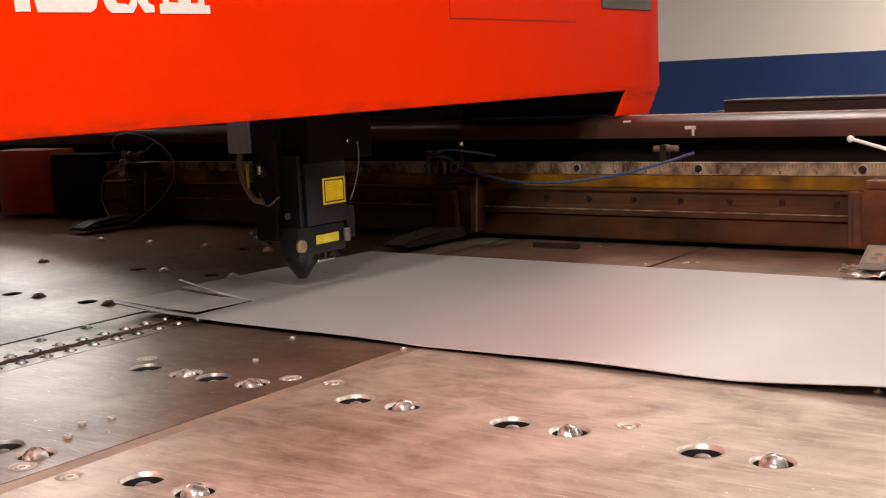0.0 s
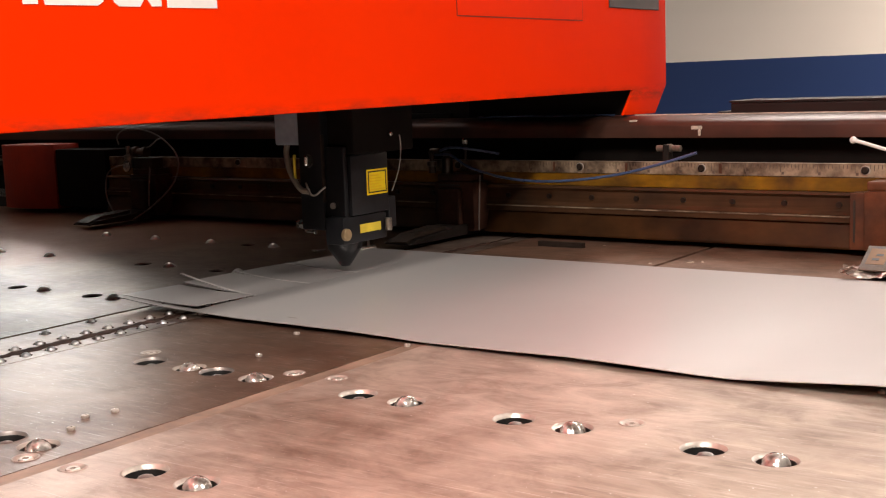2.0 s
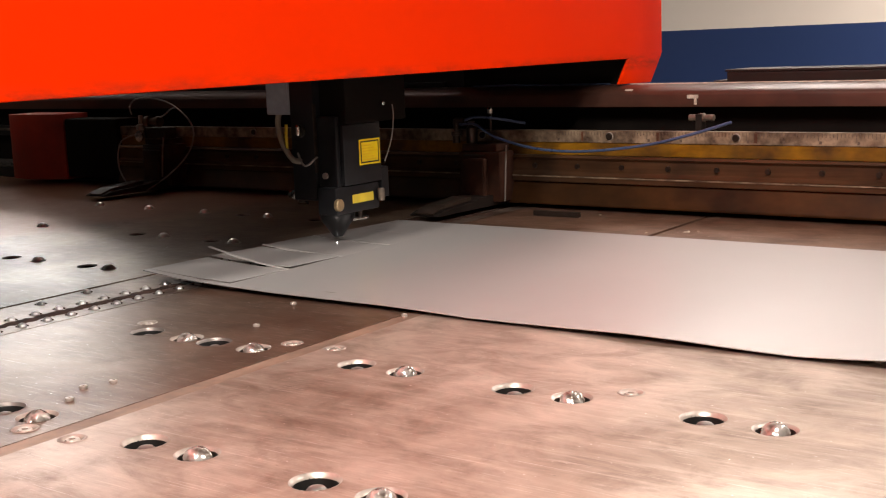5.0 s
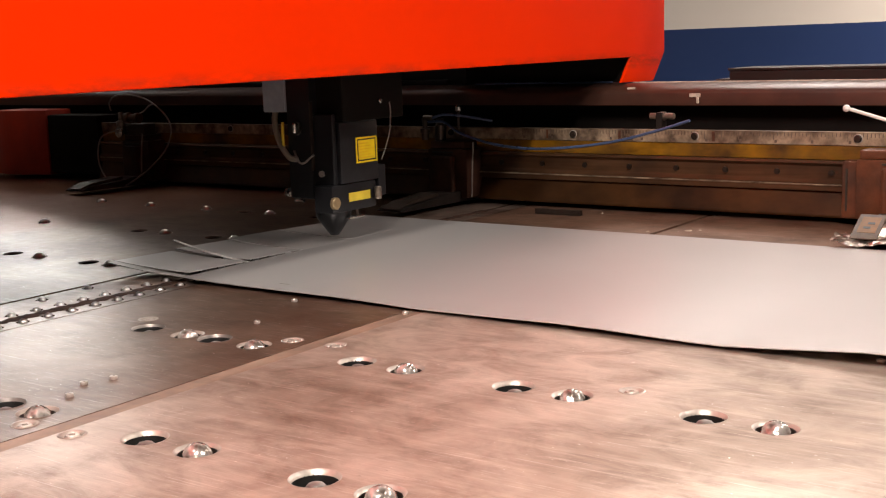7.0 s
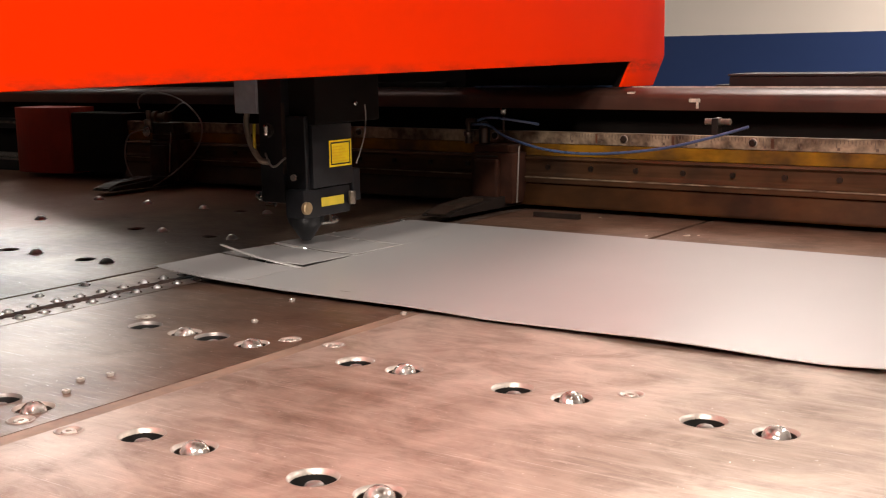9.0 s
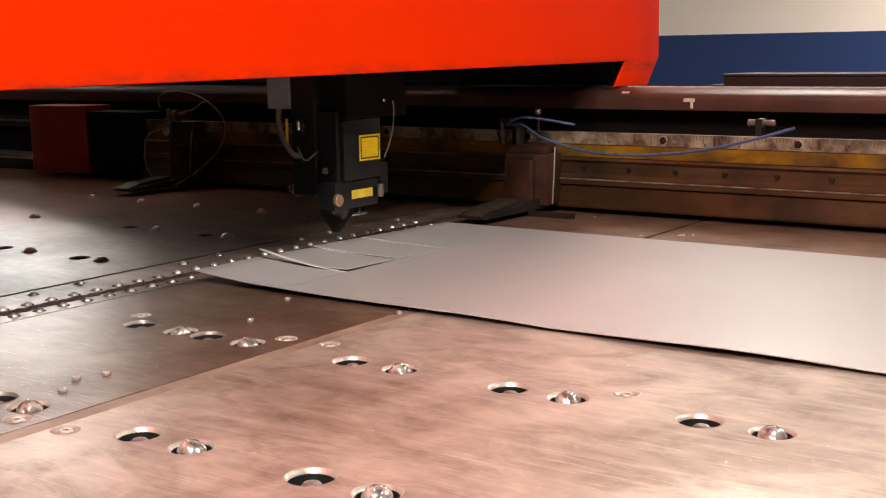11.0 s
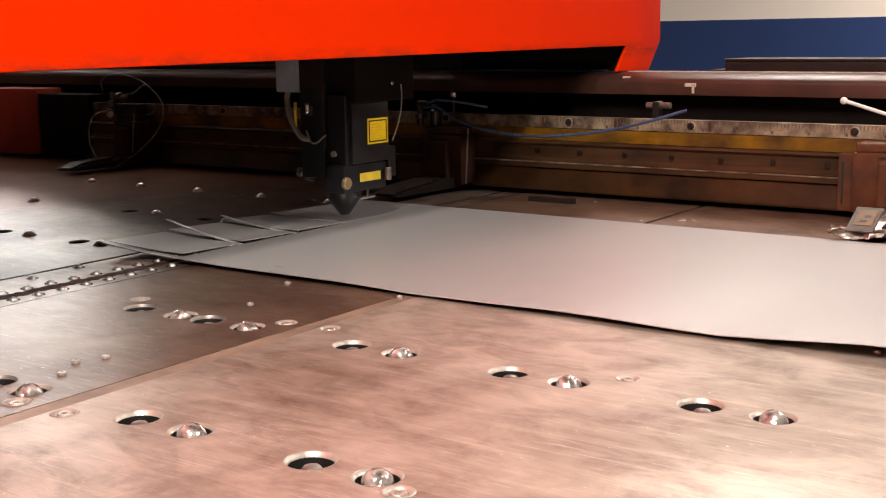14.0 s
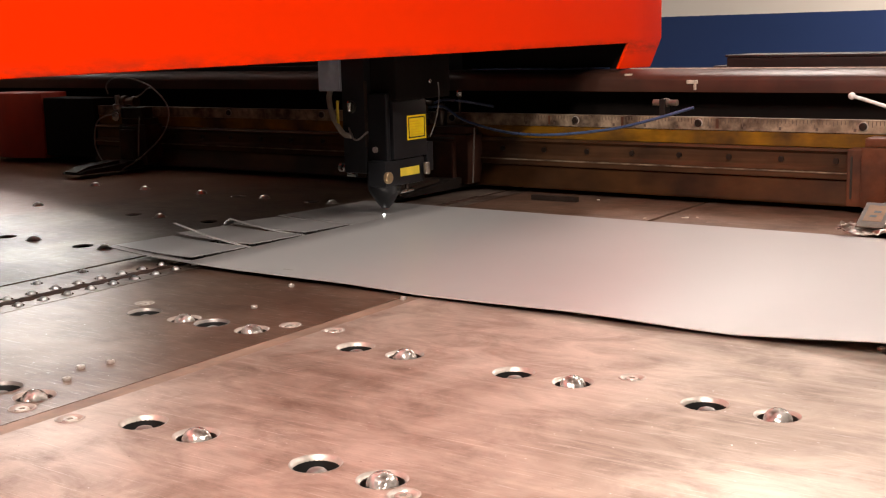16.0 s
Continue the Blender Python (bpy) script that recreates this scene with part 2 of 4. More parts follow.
# darker copy of the scuffed jaw, its shade in the colour
M_JAW_SHADED = surface("shaded_scuffed_jaw", (0.036, 0.024, 0.017), 0.1, 0.42, 0.6, 40, 26, 0.25, (1, 1, 1), (0.05, 0.032, 0.024))
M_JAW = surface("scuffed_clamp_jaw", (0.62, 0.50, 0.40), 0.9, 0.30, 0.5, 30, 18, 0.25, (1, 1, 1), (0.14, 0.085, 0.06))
M_FOIL = surface("crumpled_foil", (0.70, 0.64, 0.58), 0.9, 0.33, 0.4, 40, 30, 0.1, (1, 1, 1), (0.35, 0.26, 0.2))
M_UNION = surface("dark_brass", (0.10, 0.055, 0.03), 0.5, 0.4, 0.4, 50, 20, 0.1)
M_TAG = surface("dull_pale_tag", (0.085, 0.055, 0.034), 0.0, 0.45, 0.4, 50, 30, 0.1)
M_BRASS = surface("brass_plate", (0.17, 0.075, 0.017), 0.0, 0.4, 0.35, 50, 20, 0.1)
M_TAPE = surface("torn_pale_tape", (0.66, 0.55, 0.44), 0.0, 0.5, 0.4, 90, 60, 0.2)
M_SENSOR = surface("dull_nickel", (0.27, 0.225, 0.18), 0.7, 0.35, 0.4, 120, 40, 0.08)
M_BRASSCAP = surface("dull_brass", (0.62, 0.46, 0.26), 0.7, 0.35, 0.3, 90, 30, 0.06)
M_CHROME = surface("satin_chrome", (0.78, 0.75, 0.70), 1.0, 0.22, 0.15, 80, 14, 0.03)
M_BLUE = surface("blue_air_hose", (0.055, 0.085, 0.17), 0.0, 0.3, 0.2, 60, 10, 0.03)
M_GREYHOSE = surface("grey_hose", (0.28, 0.24, 0.19), 0.0, 0.45, 0.2, 60, 10, 0.05)
M_WIRE = surface("pale_grey_wire", (0.24, 0.21, 0.185), 0.0, 0.4, 0.2, 60, 10, 0.05)
M_YELLOW = surface("warning_yellow", (0.98, 0.68, 0.008), 0.0, 0.45, 0.12, 60, 16, 0.03)
M_YELLOW_DULL = surface("dull_yellow_label", (0.80, 0.60, 0.05), 0.0, 0.5, 0.25, 60, 30, 0.03)
M_INK = surface("label_black", (0.02, 0.016, 0.01), 0.0, 0.5, 0.2)
M_PRINT = surface("label_print", (0.90, 0.55, 0.008), 0.0, 0.5, 0.2)
M_WHITE = surface("white_paint", (0.80, 0.77, 0.72), 0.0, 0.45, 0.1, 60, 8, 0.03)
M_WALL = wall_paint()
M_BOXDARK = surface("black_brown_box", (0.022, 0.014, 0.012), 0.2, 0.42, 0.3, 40, 6, 0.05)
M_PLASTER = surface("plain_plaster", (0.16, 0.15, 0.14), 0.0, 0.7, 0.15, 30, 1.5, 0.06)
M_BRICKGREY = surface("dull_grey_wall", (0.09, 0.085, 0.08), 0.0, 0.7, 0.2, 30, 1.5, 0.06)
M_FLOOR = surface("grey_floor_paint", (0.12, 0.12, 0.115), 0.0, 0.45, 0.3, 20, 1.2, 0.08)
M_BARTOP = surface("dark_brown_cover", (0.088, 0.034, 0.021), 0.2, 0.40, 0.3, 9, 5, 0.0, (0.4, 3, 3), (0.050, 0.022, 0.015))
M_TUBE = glow("lit_tube", (1.0, 0.93, 0.84), 6.0)
M_SPARK = glow("cutting_spark", (1.0, 0.97, 0.92), 9.0)
for dull in (M_GRIME, M_CLAMP, M_CLAMP_SHADED, M_ARM, M_JAW_SHADED, M_TAG, M_BRASS, M_HOLE, M_BEAM, M_RAIL, M_OCHRE, M_RULER):
    dull.node_tree.nodes["Principled BSDF"].inputs["Specular IOR Level"].default_value = 0.2
M_FIXTURE = surface("white_fixture_enamel", (0.75, 0.75, 0.73), 0.0, 0.4, 0.1)


# ---------------------------------------------------------------- mesh helpers
def part(name, bm, material, parent=None, label="", smooth=None):
    me = bpy.data.meshes.new(name)
    bmesh.ops.recalc_face_normals(bm, faces=bm.faces)
    bm.to_mesh(me)
    bm.free()
    me.materials.append(material)
    if smooth is not None:
        me.shade_smooth()
        me.set_sharp_from_angle(angle=radians(smooth))
    ob = new(name, me)
    if parent is not None:
        ob.parent = parent
    if label:
        tagged(ob, label)
    return ob


def thing(name, label, category, group="", kind="", at=(0, 0, 0)):
    ob = new(name)
    ob.location = at
    ob.empty_display_size = 0.05
    return tagged(ob, label, category, group, kind)


def box(x0, x1, y0, y1, z0, z1, bevel=0.0, bm=None, m=None, segments=2):
    bm = bm or bmesh.new()
    r = bmesh.ops.create_cube(bm, size=1.0)
    t = Matrix.Translation(((x0 + x1) / 2, (y0 + y1) / 2, (z0 + z1) / 2)) @ Matrix.Diagonal((x1 - x0, y1 - y0, z1 - z0, 1))
    bmesh.ops.transform(bm, matrix=(m or Matrix()) @ t, verts=r["verts"])
    if bevel:
        edges = list({e for v in r["verts"] for e in v.link_edges})
        bmesh.ops.bevel(bm, geom=edges, offset=bevel, segments=segments, affect="EDGES", profile=0.6)
    return bm


def prism(points, axis, a, b, bevel=0.0, bm=None):
    """A polygon given in the two other axes, drawn out along axis from a to b."""
    bm = bm or bmesh.new()

    def place(u, v, w):
        return {"x": (w, u, v), "y": (u, w, v), "z": (u, v, w)}[axis]

    low, high = ([bm.verts.new(place(u, v, w)) for u, v in points] for w in (a, b))
    n = len(points)
    faces = [bm.faces.new(low), bm.faces.new(high[::-1])]
    faces += [bm.faces.new((low[i], high[i], high[(i + 1) % n], low[(i + 1) % n])) for i in range(n)]
    bmesh.ops.recalc_face_normals(bm, faces=faces)
    if bevel:
        edges = list({e for f in faces for e in f.edges})
        bmesh.ops.bevel(bm, geom=edges, offset=bevel, segments=2, affect="EDGES", profile=0.6)
    return bm


def lathe(profile, at=(0, 0, 0), axis="z", n=20, bm=None, caps=True):
    """A profile of (radius, height) turned about an axis through at."""
    bm = bm or bmesh.new()
    turn = {"z": Matrix(), "x": Matrix.Rotation(radians(90), 4, "Y"), "y": Matrix.Rotation(radians(-90), 4, "X")}[axis]
    m = Matrix.Translation(at) @ turn
    rings = []
    for r, h in profile:
        rings.append([bm.verts.new(m @ Vector((max(r, 1e-5) * math.cos(2 * math.pi * i / n), max(r, 1e-5) * math.sin(2 * math.pi * i / n), h))) for i in range(n)])
    for a, b in zip(rings, rings[1:]):
        for i in range(n):
            bm.faces.new((a[i], a[(i + 1) % n], b[(i + 1) % n], b[i]))
    if caps:
        for ring in (rings[0], rings[-1]):
            bm.faces.new(ring)
    return bm


def smooth_line(points, steps=6):
    """Points of a Catmull-Rom line through the given ones."""
    p = [Vector(q) for q in points]
    p = [2 * p[0] - p[1]] + p + [2 * p[-1] - p[-2]]
    out = []
    for i in range(1, len(p) - 2):
        for k in range(steps):
            t = k / steps
            out.append(0.5 * ((2 * p[i]) + (p[i + 1] - p[i - 1]) * t + (2 * p[i - 1] - 5 * p[i] + 4 * p[i + 1] - p[i + 2]) * t**2 + (3 * p[i] - p[i - 1] - 3 * p[i + 1] + p[i + 2]) * t**3))
    return out + [p[-2]]


def hose(points, radius, steps=6, n=8, bm=None):
    bm = bm or bmesh.new()
    line = smooth_line(points, steps)
    rings, side = [], None
    for i, q in enumerate(line):
        d = (line[min(i + 1, len(line) - 1)] - line[max(i - 1, 0)]).normalized()
        side = (side - side.dot(d) * d).normalized() if side is not None else d.orthogonal().normalized()
        up = d.cross(side)
        rings.append([bm.verts.new(q + radius * (math.cos(2 * math.pi * k / n) * side + math.sin(2 * math.pi * k / n) * up)) for k in range(n)])
    for a, b in zip(rings, rings[1:]):
        for k in range(n):
            bm.faces.new((a[k], a[(k + 1) % n], b[(k + 1) % n], b[k]))
    bm.faces.new(rings[0]), bm.faces.new(rings[-1])
    return bm


def ball(radius, at, u=20, v=12, bm=None):
    bm = bm or bmesh.new()
    bmesh.ops.create_uvsphere(bm, u_segments=u, v_segments=v, radius=radius, matrix=Matrix.Translation(at))
    return bm


def plate_with_holes(x0, x1, y0, y1, z0, z1, holes, n=28):
    """A flat plate with round bores (x, y, radius) cut through it."""
    bm = bmesh.new()
    edges = []

    def loop(points):
        vs = [bm.verts.new((x, y, z1)) for x, y in points]
        es = [bm.edges.new((vs[i], vs[(i + 1) % len(vs)])) for i in range(len(vs))]
        edges.extend(es)
        return vs

    rim = loop([(x0, y0), (x1, y0), (x1, y1), (x0, y1)])
    rings = [loop([(x + r * math.cos(2 * math.pi * i / n), y + r * math.sin(2 * math.pi * i / n)) for i in range(n)]) for x, y, r in holes]
    bmesh.ops.triangle_fill(bm, use_beauty=True, use_dissolve=False, edges=edges)
    for ring in [rim] + rings:
        low = [bm.verts.new((v.co.x, v.co.y, z0)) for v in ring]
        for i in range(len(ring)):
            bm.faces.new((ring[i], ring[(i + 1) % len(ring)], low[(i + 1) % len(ring)], low[i]))
    return bm


def perforated_strip(x0, x1, y0, y1, z0, z1, xc, ys, r):
    """A narrow plate with one row of round holes at xc, built hole by hole."""
    bm, half = bmesh.new(), (ys[1] - ys[0]) / 2
    angles = [2 * math.pi * i / 16 for i in range(16)]
    for y in ys:
        turns = sorted(angles + [math.atan2(b, a) % (2 * math.pi) for a in (x0 - xc, x1 - xc) for b in (-half, half)])
        inner, outer, low = [], [], []
        for a in turns:
            c, d = math.cos(a), math.sin(a)
            k = min(((x1 if c > 0 else x0) - xc) / c if abs(c) > 1e-6 else 9.0, half / abs(d) if abs(d) > 1e-6 else 9.0)
            inner.append(bm.verts.new((xc + r * c, y + r * d, z1)))
            outer.append(bm.verts.new((xc + k * c, y + k * d, z1)))
            low.append(bm.verts.new((xc + r * c, y + r * d, z0)))
        for i in range(len(turns)):
            j = (i + 1) % len(turns)
            bm.faces.new((inner[i], outer[i], outer[j], inner[j]))
            bm.faces.new((low[i], inner[i], inner[j], low[j]))
    for a, b in ((y0, ys[0] - half), (ys[-1] + half, y1)):
        box(x0, x1, a, b, z0, z1, 0, bm)
    for x in (x0, x1):
        box(x - 0.0004, x + 0.0004, y0, y1, z0, z1, 0, bm)
    return bm


def spread(a, b, n):
    return [a + (b - a) * i / n for i in range(n + 1)]


# ---------------------------------------------------------------- the hall
def hall():
    x0, x1, y0, y1, zf = WALL_X, 7.0, -7.0, 11.5, -0.9
    tagged(part("floor", box(x0 - 0.2, x1 + 0.2, y0 - 0.2, y1 + 0.2, zf - 0.2, zf), M_FLOOR), "grey painted concrete workshop floor", "floor", kind="structure")
    # unseen ceiling, kept dark so little light bounces
    tagged(part("ceiling", box(x0 - 0.2, x1 + 0.2, y0 - 0.2, y1 + 0.2, CEILING, CEILING + 0.2), M_PLASTER), "unseen workshop ceiling, toned dark to cut bounced light", "ceiling", kind="structure")
    tagged(part("wall_north", box(x0 - 0.2, x1 + 0.2, y1, y1 + 0.2, zf, CEILING), M_WALL), "white wall with a dark blue painted dado", "wall", kind="structure")
    # the other three walls are unseen and dark for less fill light
    tagged(part("wall_south", box(x0 - 0.2, x1 + 0.2, y0 - 0.2, y0, zf, CEILING), M_BRICKGREY), "unseen workshop wall, dark grey to cut bounced light", "wall", kind="structure")
    tagged(part("wall_west", box(x0 - 0.2, x0, y0, y1, zf, CEILING), M_BRICKGREY), "unseen workshop wall, dark grey to cut bounced light", "wall", kind="structure")
    tagged(part("wall_east", box(x1, x1 + 0.2, y0, y1, zf, CEILING), M_BRICKGREY), "unseen workshop wall, dark grey to cut bounced light", "wall", kind="structure")


def tube_fixture(name, label, category, group, place):
    root = thing(name, label, category, group)
    root.matrix_world = place
    part("housing", prism([(-0.24, -0.10), (0.24, -0.10), (0.14, -0.005), (-0.14, -0.005)], "y", -1.22, 1.22), M_FIXTURE, root)
    for dx in (-0.1, 0.1):
        part("tube", lathe([(0.013, -1.18), (0.013, 1.18)], (dx, 0, -0.125), "y", 12), M_TUBE, root, "glowing fluorescent tube")


hall()
for lx, ly, watt, tint in TUBES:
    tube_fixture("ceiling_light", "unseen tube light fixture added under the ceiling", "ceiling light", "ceiling lights", pose(lx, ly, CEILING))
# housing for the added fill light, out of view
tube_fixture("wall_fill_light", "unseen fill light fixture added on the west wall", "wall light", "", wall_place)

# ---------------------------------------------------------------- the machine's table
SEAM_X, SLOT_X0, SLOT_X1 = -0.137, -0.955, -0.733
TABLE_X0, TABLE_X1, TABLE_Y0, TABLE_Y1 = -3.9, 1.9, -2.1, 1.83
HOLE_R, CUP_R, REAR_Y = 0.031, 0.0295, 1.235
ROWS = [-0.876, -0.438, 0.0]

right_holes = [(x, y) for y in ROWS for x in (0.0, 0.296, 0.592, 0.888)]
right_balls = [(x + 0.098, y) for x, y in right_holes]
right_screws = [(0.456, 0.062), (-0.101, 0.065), (-0.098, -0.478), (0.441, -0.462)]
mid_holes = [(-0.324, 0.0), (-0.498, 0.0), (-0.306, -0.438), (-0.49, -0.438), (-0.324, -0.876)]
mid_balls = [(-0.228, 0.0), (-0.393, 0.0), (-0.228, -0.438), (-0.393, -0.438), (-0.228, -0.876)]
mid_screws = [(-0.191, 0.057), (-0.194, -0.483), (-0.557, 0.052)]
left_balls = [(x, y) for y in (-0.438, 0.0, 0.421, 0.842, 1.268) for x in (-1.12, -1.395, -1.945, -2.2)] + [(-1.675, 1.268)]
left_holes = [(x, y) for y in (0.0, 0.421, 0.842, 1.268) for x in (-1.2, -1.505)]
pins = [(-0.289, -0.309), (-0.273, -0.265), (-0.253, -0.363), (-0.413, 0.305), (-0.343, 0.126), (-0.143, 0.318), (0.714, 0.383)]


def worktable():
    root = thing("machine_table", "browned brushed steel machine table with ball transfers and bores", "machine table")
    th = -0.012
    left = [(x, y, HOLE_R * 0.8) for x, y in left_holes] + [(x, y, CUP_R * 0.71) for x, y in left_balls]
    mid = [(x, y, HOLE_R) for x, y in mid_holes] + [(x, y, CUP_R) for x, y in mid_balls] + [(x, y, 0.019) for x, y in mid_screws]
    right = [(x, y, HOLE_R) for x, y in right_holes] + [(x, y, CUP_R) for x, y in right_balls] + [(x, y, 0.019) for x, y in right_screws]
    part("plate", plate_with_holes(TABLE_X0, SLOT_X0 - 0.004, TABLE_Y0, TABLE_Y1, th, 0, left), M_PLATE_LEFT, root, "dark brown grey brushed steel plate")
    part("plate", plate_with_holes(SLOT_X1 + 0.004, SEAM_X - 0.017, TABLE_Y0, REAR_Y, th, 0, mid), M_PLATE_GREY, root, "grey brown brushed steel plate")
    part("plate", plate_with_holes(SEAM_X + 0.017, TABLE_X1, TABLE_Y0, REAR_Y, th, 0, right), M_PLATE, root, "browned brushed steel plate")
    # plate split off below the sheet's rear edge to be browner
    part("rear_plate", box(SLOT_X1 + 0.004, SEAM_X - 0.007, REAR_Y + 0.003, TABLE_Y1, th, 0, 0.0008), M_PLATE_REAR, root, "darker brown steel plate at the rear")
    part("rear_plate", box(SEAM_X + 0.007, TABLE_X1, REAR_Y + 0.003, TABLE_Y1, th, 0, 0.0008), M_PLATE_REAR, root, "darker brown steel plate at the rear")
    part("seam_strip", box(SEAM_X - 0.0165, SEAM_X + 0.0165, TABLE_Y0, REAR_Y, th, -0.0005), M_SEAM, root, "dull brown filler strip between two plates")
    part("seam_groove", box(SEAM_X - 0.0065, SEAM_X + 0.0065, REAR_Y + 0.003, TABLE_Y1, th, -0.009), M_HOLE, root, "dark open joint")
    part("frame", box(TABLE_X0 + 0.05, TABLE_X1 - 0.05, TABLE_Y0 + 0.05, TABLE_Y1, -0.14, th - 0.04), M_BLACK, root, "black steel frame under the plates")
    for x in (TABLE_X0 + 0.2, -1.0, TABLE_X1 - 0.3):
        for y in (TABLE_Y0 + 0.2, TABLE_Y1 - 0.3):
            part("leg", box(x, x + 0.12, y, y + 0.12, -0.9, -0.14, 0.004), M_BLACK, root)
    # the slotted strip with its two rows of small balls
    ys = [-1.22 + 0.0572 * i for i in range(45)]
    rows = [(-0.768, y) for y in ys] + [(-0.838, y + 0.024) for y in ys]
    extra = [(-0.915, 0.075 + 0.42 * i) for i in range(-3, 4)] + [(-0.93, 0.205 + 0.42 * i) for i in range(-3, 3)]
    strip = part("slotted_strip", perforated_strip(-0.793, SLOT_X1 - 0.004, TABLE_Y0, TABLE_Y1, th, -0.001, -0.768, ys, 0.0132), M_STRIPS, root, "steel strip with rows of small balls")
    other = part("slotted_strip", plate_with_holes(SLOT_X0 + 0.004, -0.811, TABLE_Y0, TABLE_Y1, th, -0.001, [(x, y, 0.0135) for x, y in rows + extra if x < -0.8], 14), M_STRIPS, root, "steel strip with rows of small balls")
    part("slot", box(-0.811, -0.793, TABLE_Y0, TABLE_Y1, th, -0.0025), M_GRIME, root, "grimy brown slot between the strips")
    rnd, bm, edge_l, edge_r = random.Random(8), bmesh.new(), [], []
    for i in range(300):
        y = -1.4 + 0.01 * i
        edge_l.append(bm.verts.new((-0.802 - rnd.uniform(0.009, 0.021), y, -0.0004)))
        edge_r.append(bm.verts.new((-0.802 + rnd.uniform(0.009, 0.020), y, -0.0004)))
    for i in range(299):
        bm.faces.new((edge_l[i], edge_r[i], edge_r[i + 1], edge_l[i + 1]))
    low = bmesh.ops.extrude_face_region(bm, geom=list(bm.faces))["geom"]
    bmesh.ops.translate(bm, vec=(0, 0, -0.0012), verts=[v for v in low if isinstance(v, bmesh.types.BMVert)])
    part("slag_crust", bm, M_GRIME, root, "uneven brown slag crust along the slot")
    for x in (SLOT_X0, SLOT_X1):
        part("groove", box(x - 0.004, x + 0.004, TABLE_Y0, TABLE_Y1, th, -0.006), M_HOLE, root, "black joint")
    small = ball(0.0088, (0, 0, -0.0032), 14, 8)
    me = bpy.data.meshes.new("small_ball")
    small.to_mesh(me), small.free()
    me.materials.append(M_BALL_LIGHT)
    me.shade_smooth()
    cup = lathe([(0.0134, -0.0012), (0.0100, -0.0035), (0.0100, -0.011)], n=14, caps=False)
    cme = bpy.data.meshes.new("small_cup")
    cup.to_mesh(cme), cup.free()
    cme.materials.append(M_GRIME)
    cme.shade_smooth()
    for x, y in rows + extra:
        holder = strip if x > -0.79 else other
        for name, data in (("small_ball", me), ("small_cup", cme)):
            ob = new(name, data)
            ob.parent, ob.location = holder, (x, y, 0)
    # bores, ball transfers, screws and pins
    def shared(name, bm, mat, smooth=40):
        data = bpy.data.meshes.new(name)
        bmesh.ops.recalc_face_normals(bm, faces=bm.faces)
        bm.to_mesh(data), bm.free()
        data.materials.append(mat)
        data.shade_smooth()
        data.set_sharp_from_angle(angle=radians(smooth))
        return data

    rim = shared("bore_rim", lathe([(0.0322, 0.0004), (0.0308, 0.0001), (0.0280, -0.0065)], n=32, caps=False), M_RIM, 60)
    dull = shared("bore_rim", lathe([(0.0325, 0.0003), (0.0312, 0.0010), (0.0308, 0.0004), (0.0290, -0.0045)], n=32, caps=False), M_PLUG, 60)
    bore = shared("bore", lathe([(0.0292, -0.0042), (0.0276, -0.0075), (0.0276, -0.052)], n=28, caps=False), M_HOLE)
    plug = shared("bore_plug", lathe([(0.014, -0.052), (0.014, -0.0140), (0.0125, -0.0090), (0.0095, -0.0058), (0.005, -0.0042), (0.0, -0.0038)], n=20), M_PLUG)
    cupr = shared("ball_cup", lathe([(0.0306, 0.0004), (0.0290, 0.0001), (0.0256, -0.0050)], n=32, caps=False), M_RIM, 60)
    cupi = shared("cup_lining", lathe([(0.0257, -0.0043), (0.0250, -0.014), (0.02, -0.04)], n=32, caps=False), M_CUP, 60)
    sph = shared("transfer_ball", ball(0.0198, (0, 0, -0.0098), 32, 18), M_BALL)
    high = shared("transfer_ball", ball(0.0235, (0, 0, -0.007), 32, 18), M_BALL_LIGHT)
    ring = shared("screw_seat", lathe([(0.0200, 0.0003), (0.019, 0.0012), (0.0165, 0.0006), (0.012, -0.0035), (0.0115, -0.008)], n=24, caps=False), M_RIM, 60)
    screw = shared("screw", lathe([(0.0105, -0.011), (0.0105, -0.002), (0.009, 0.0), (0.0045, 0.0), (0.004, -0.004)], n=20), M_RIM)
    pin = shared("pin", lathe([(0.0060, -0.0005), (0.0066, 0.0030), (0.0058, 0.0046), (0.0030, 0.0050), (0.0022, 0.0030)], n=16), M_PIN)

    def put(name, data, x, y, s=1.0, turn=0.0):
        ob = new(name, data)
        ob.parent, ob.location, ob.scale = root, (x, y, 0), (s, s, s)
        ob.rotation_euler = (0, 0, turn)

    for some, s, edge in ((right_holes, 1.0, rim), (mid_holes, 1.0, dull), (left_holes, 0.8, dull)):
        for i, (x, y) in enumerate(some):
            put("bore_rim", edge, x, y, s), put("bore", bore, x, y, s), put("bore_plug", plug, x + 0.003, y - 0.002, s)
    for some, s in ((right_balls + mid_balls, 1.0), (left_balls, 0.72)):
        for i, (x, y) in enumerate(some):
            put("ball_cup", cupr, x, y, s, i), put("cup_lining", cupi, x, y, s, i), put("transfer_ball", sph if s == 1 else high, x, y, s, i * 2.3)
    for x, y in right_screws + mid_screws:
        put("screw_seat", ring, x, y), put("screw", screw, x, y)
    for x, y in pins:
        put("pin", pin, x, y)
    part("offcut", box(-0.62, -0.47, 1.585, 1.603, 0.0, 0.015, 0.001), M_CUP, root, "small dark steel stop bar")


worktable()


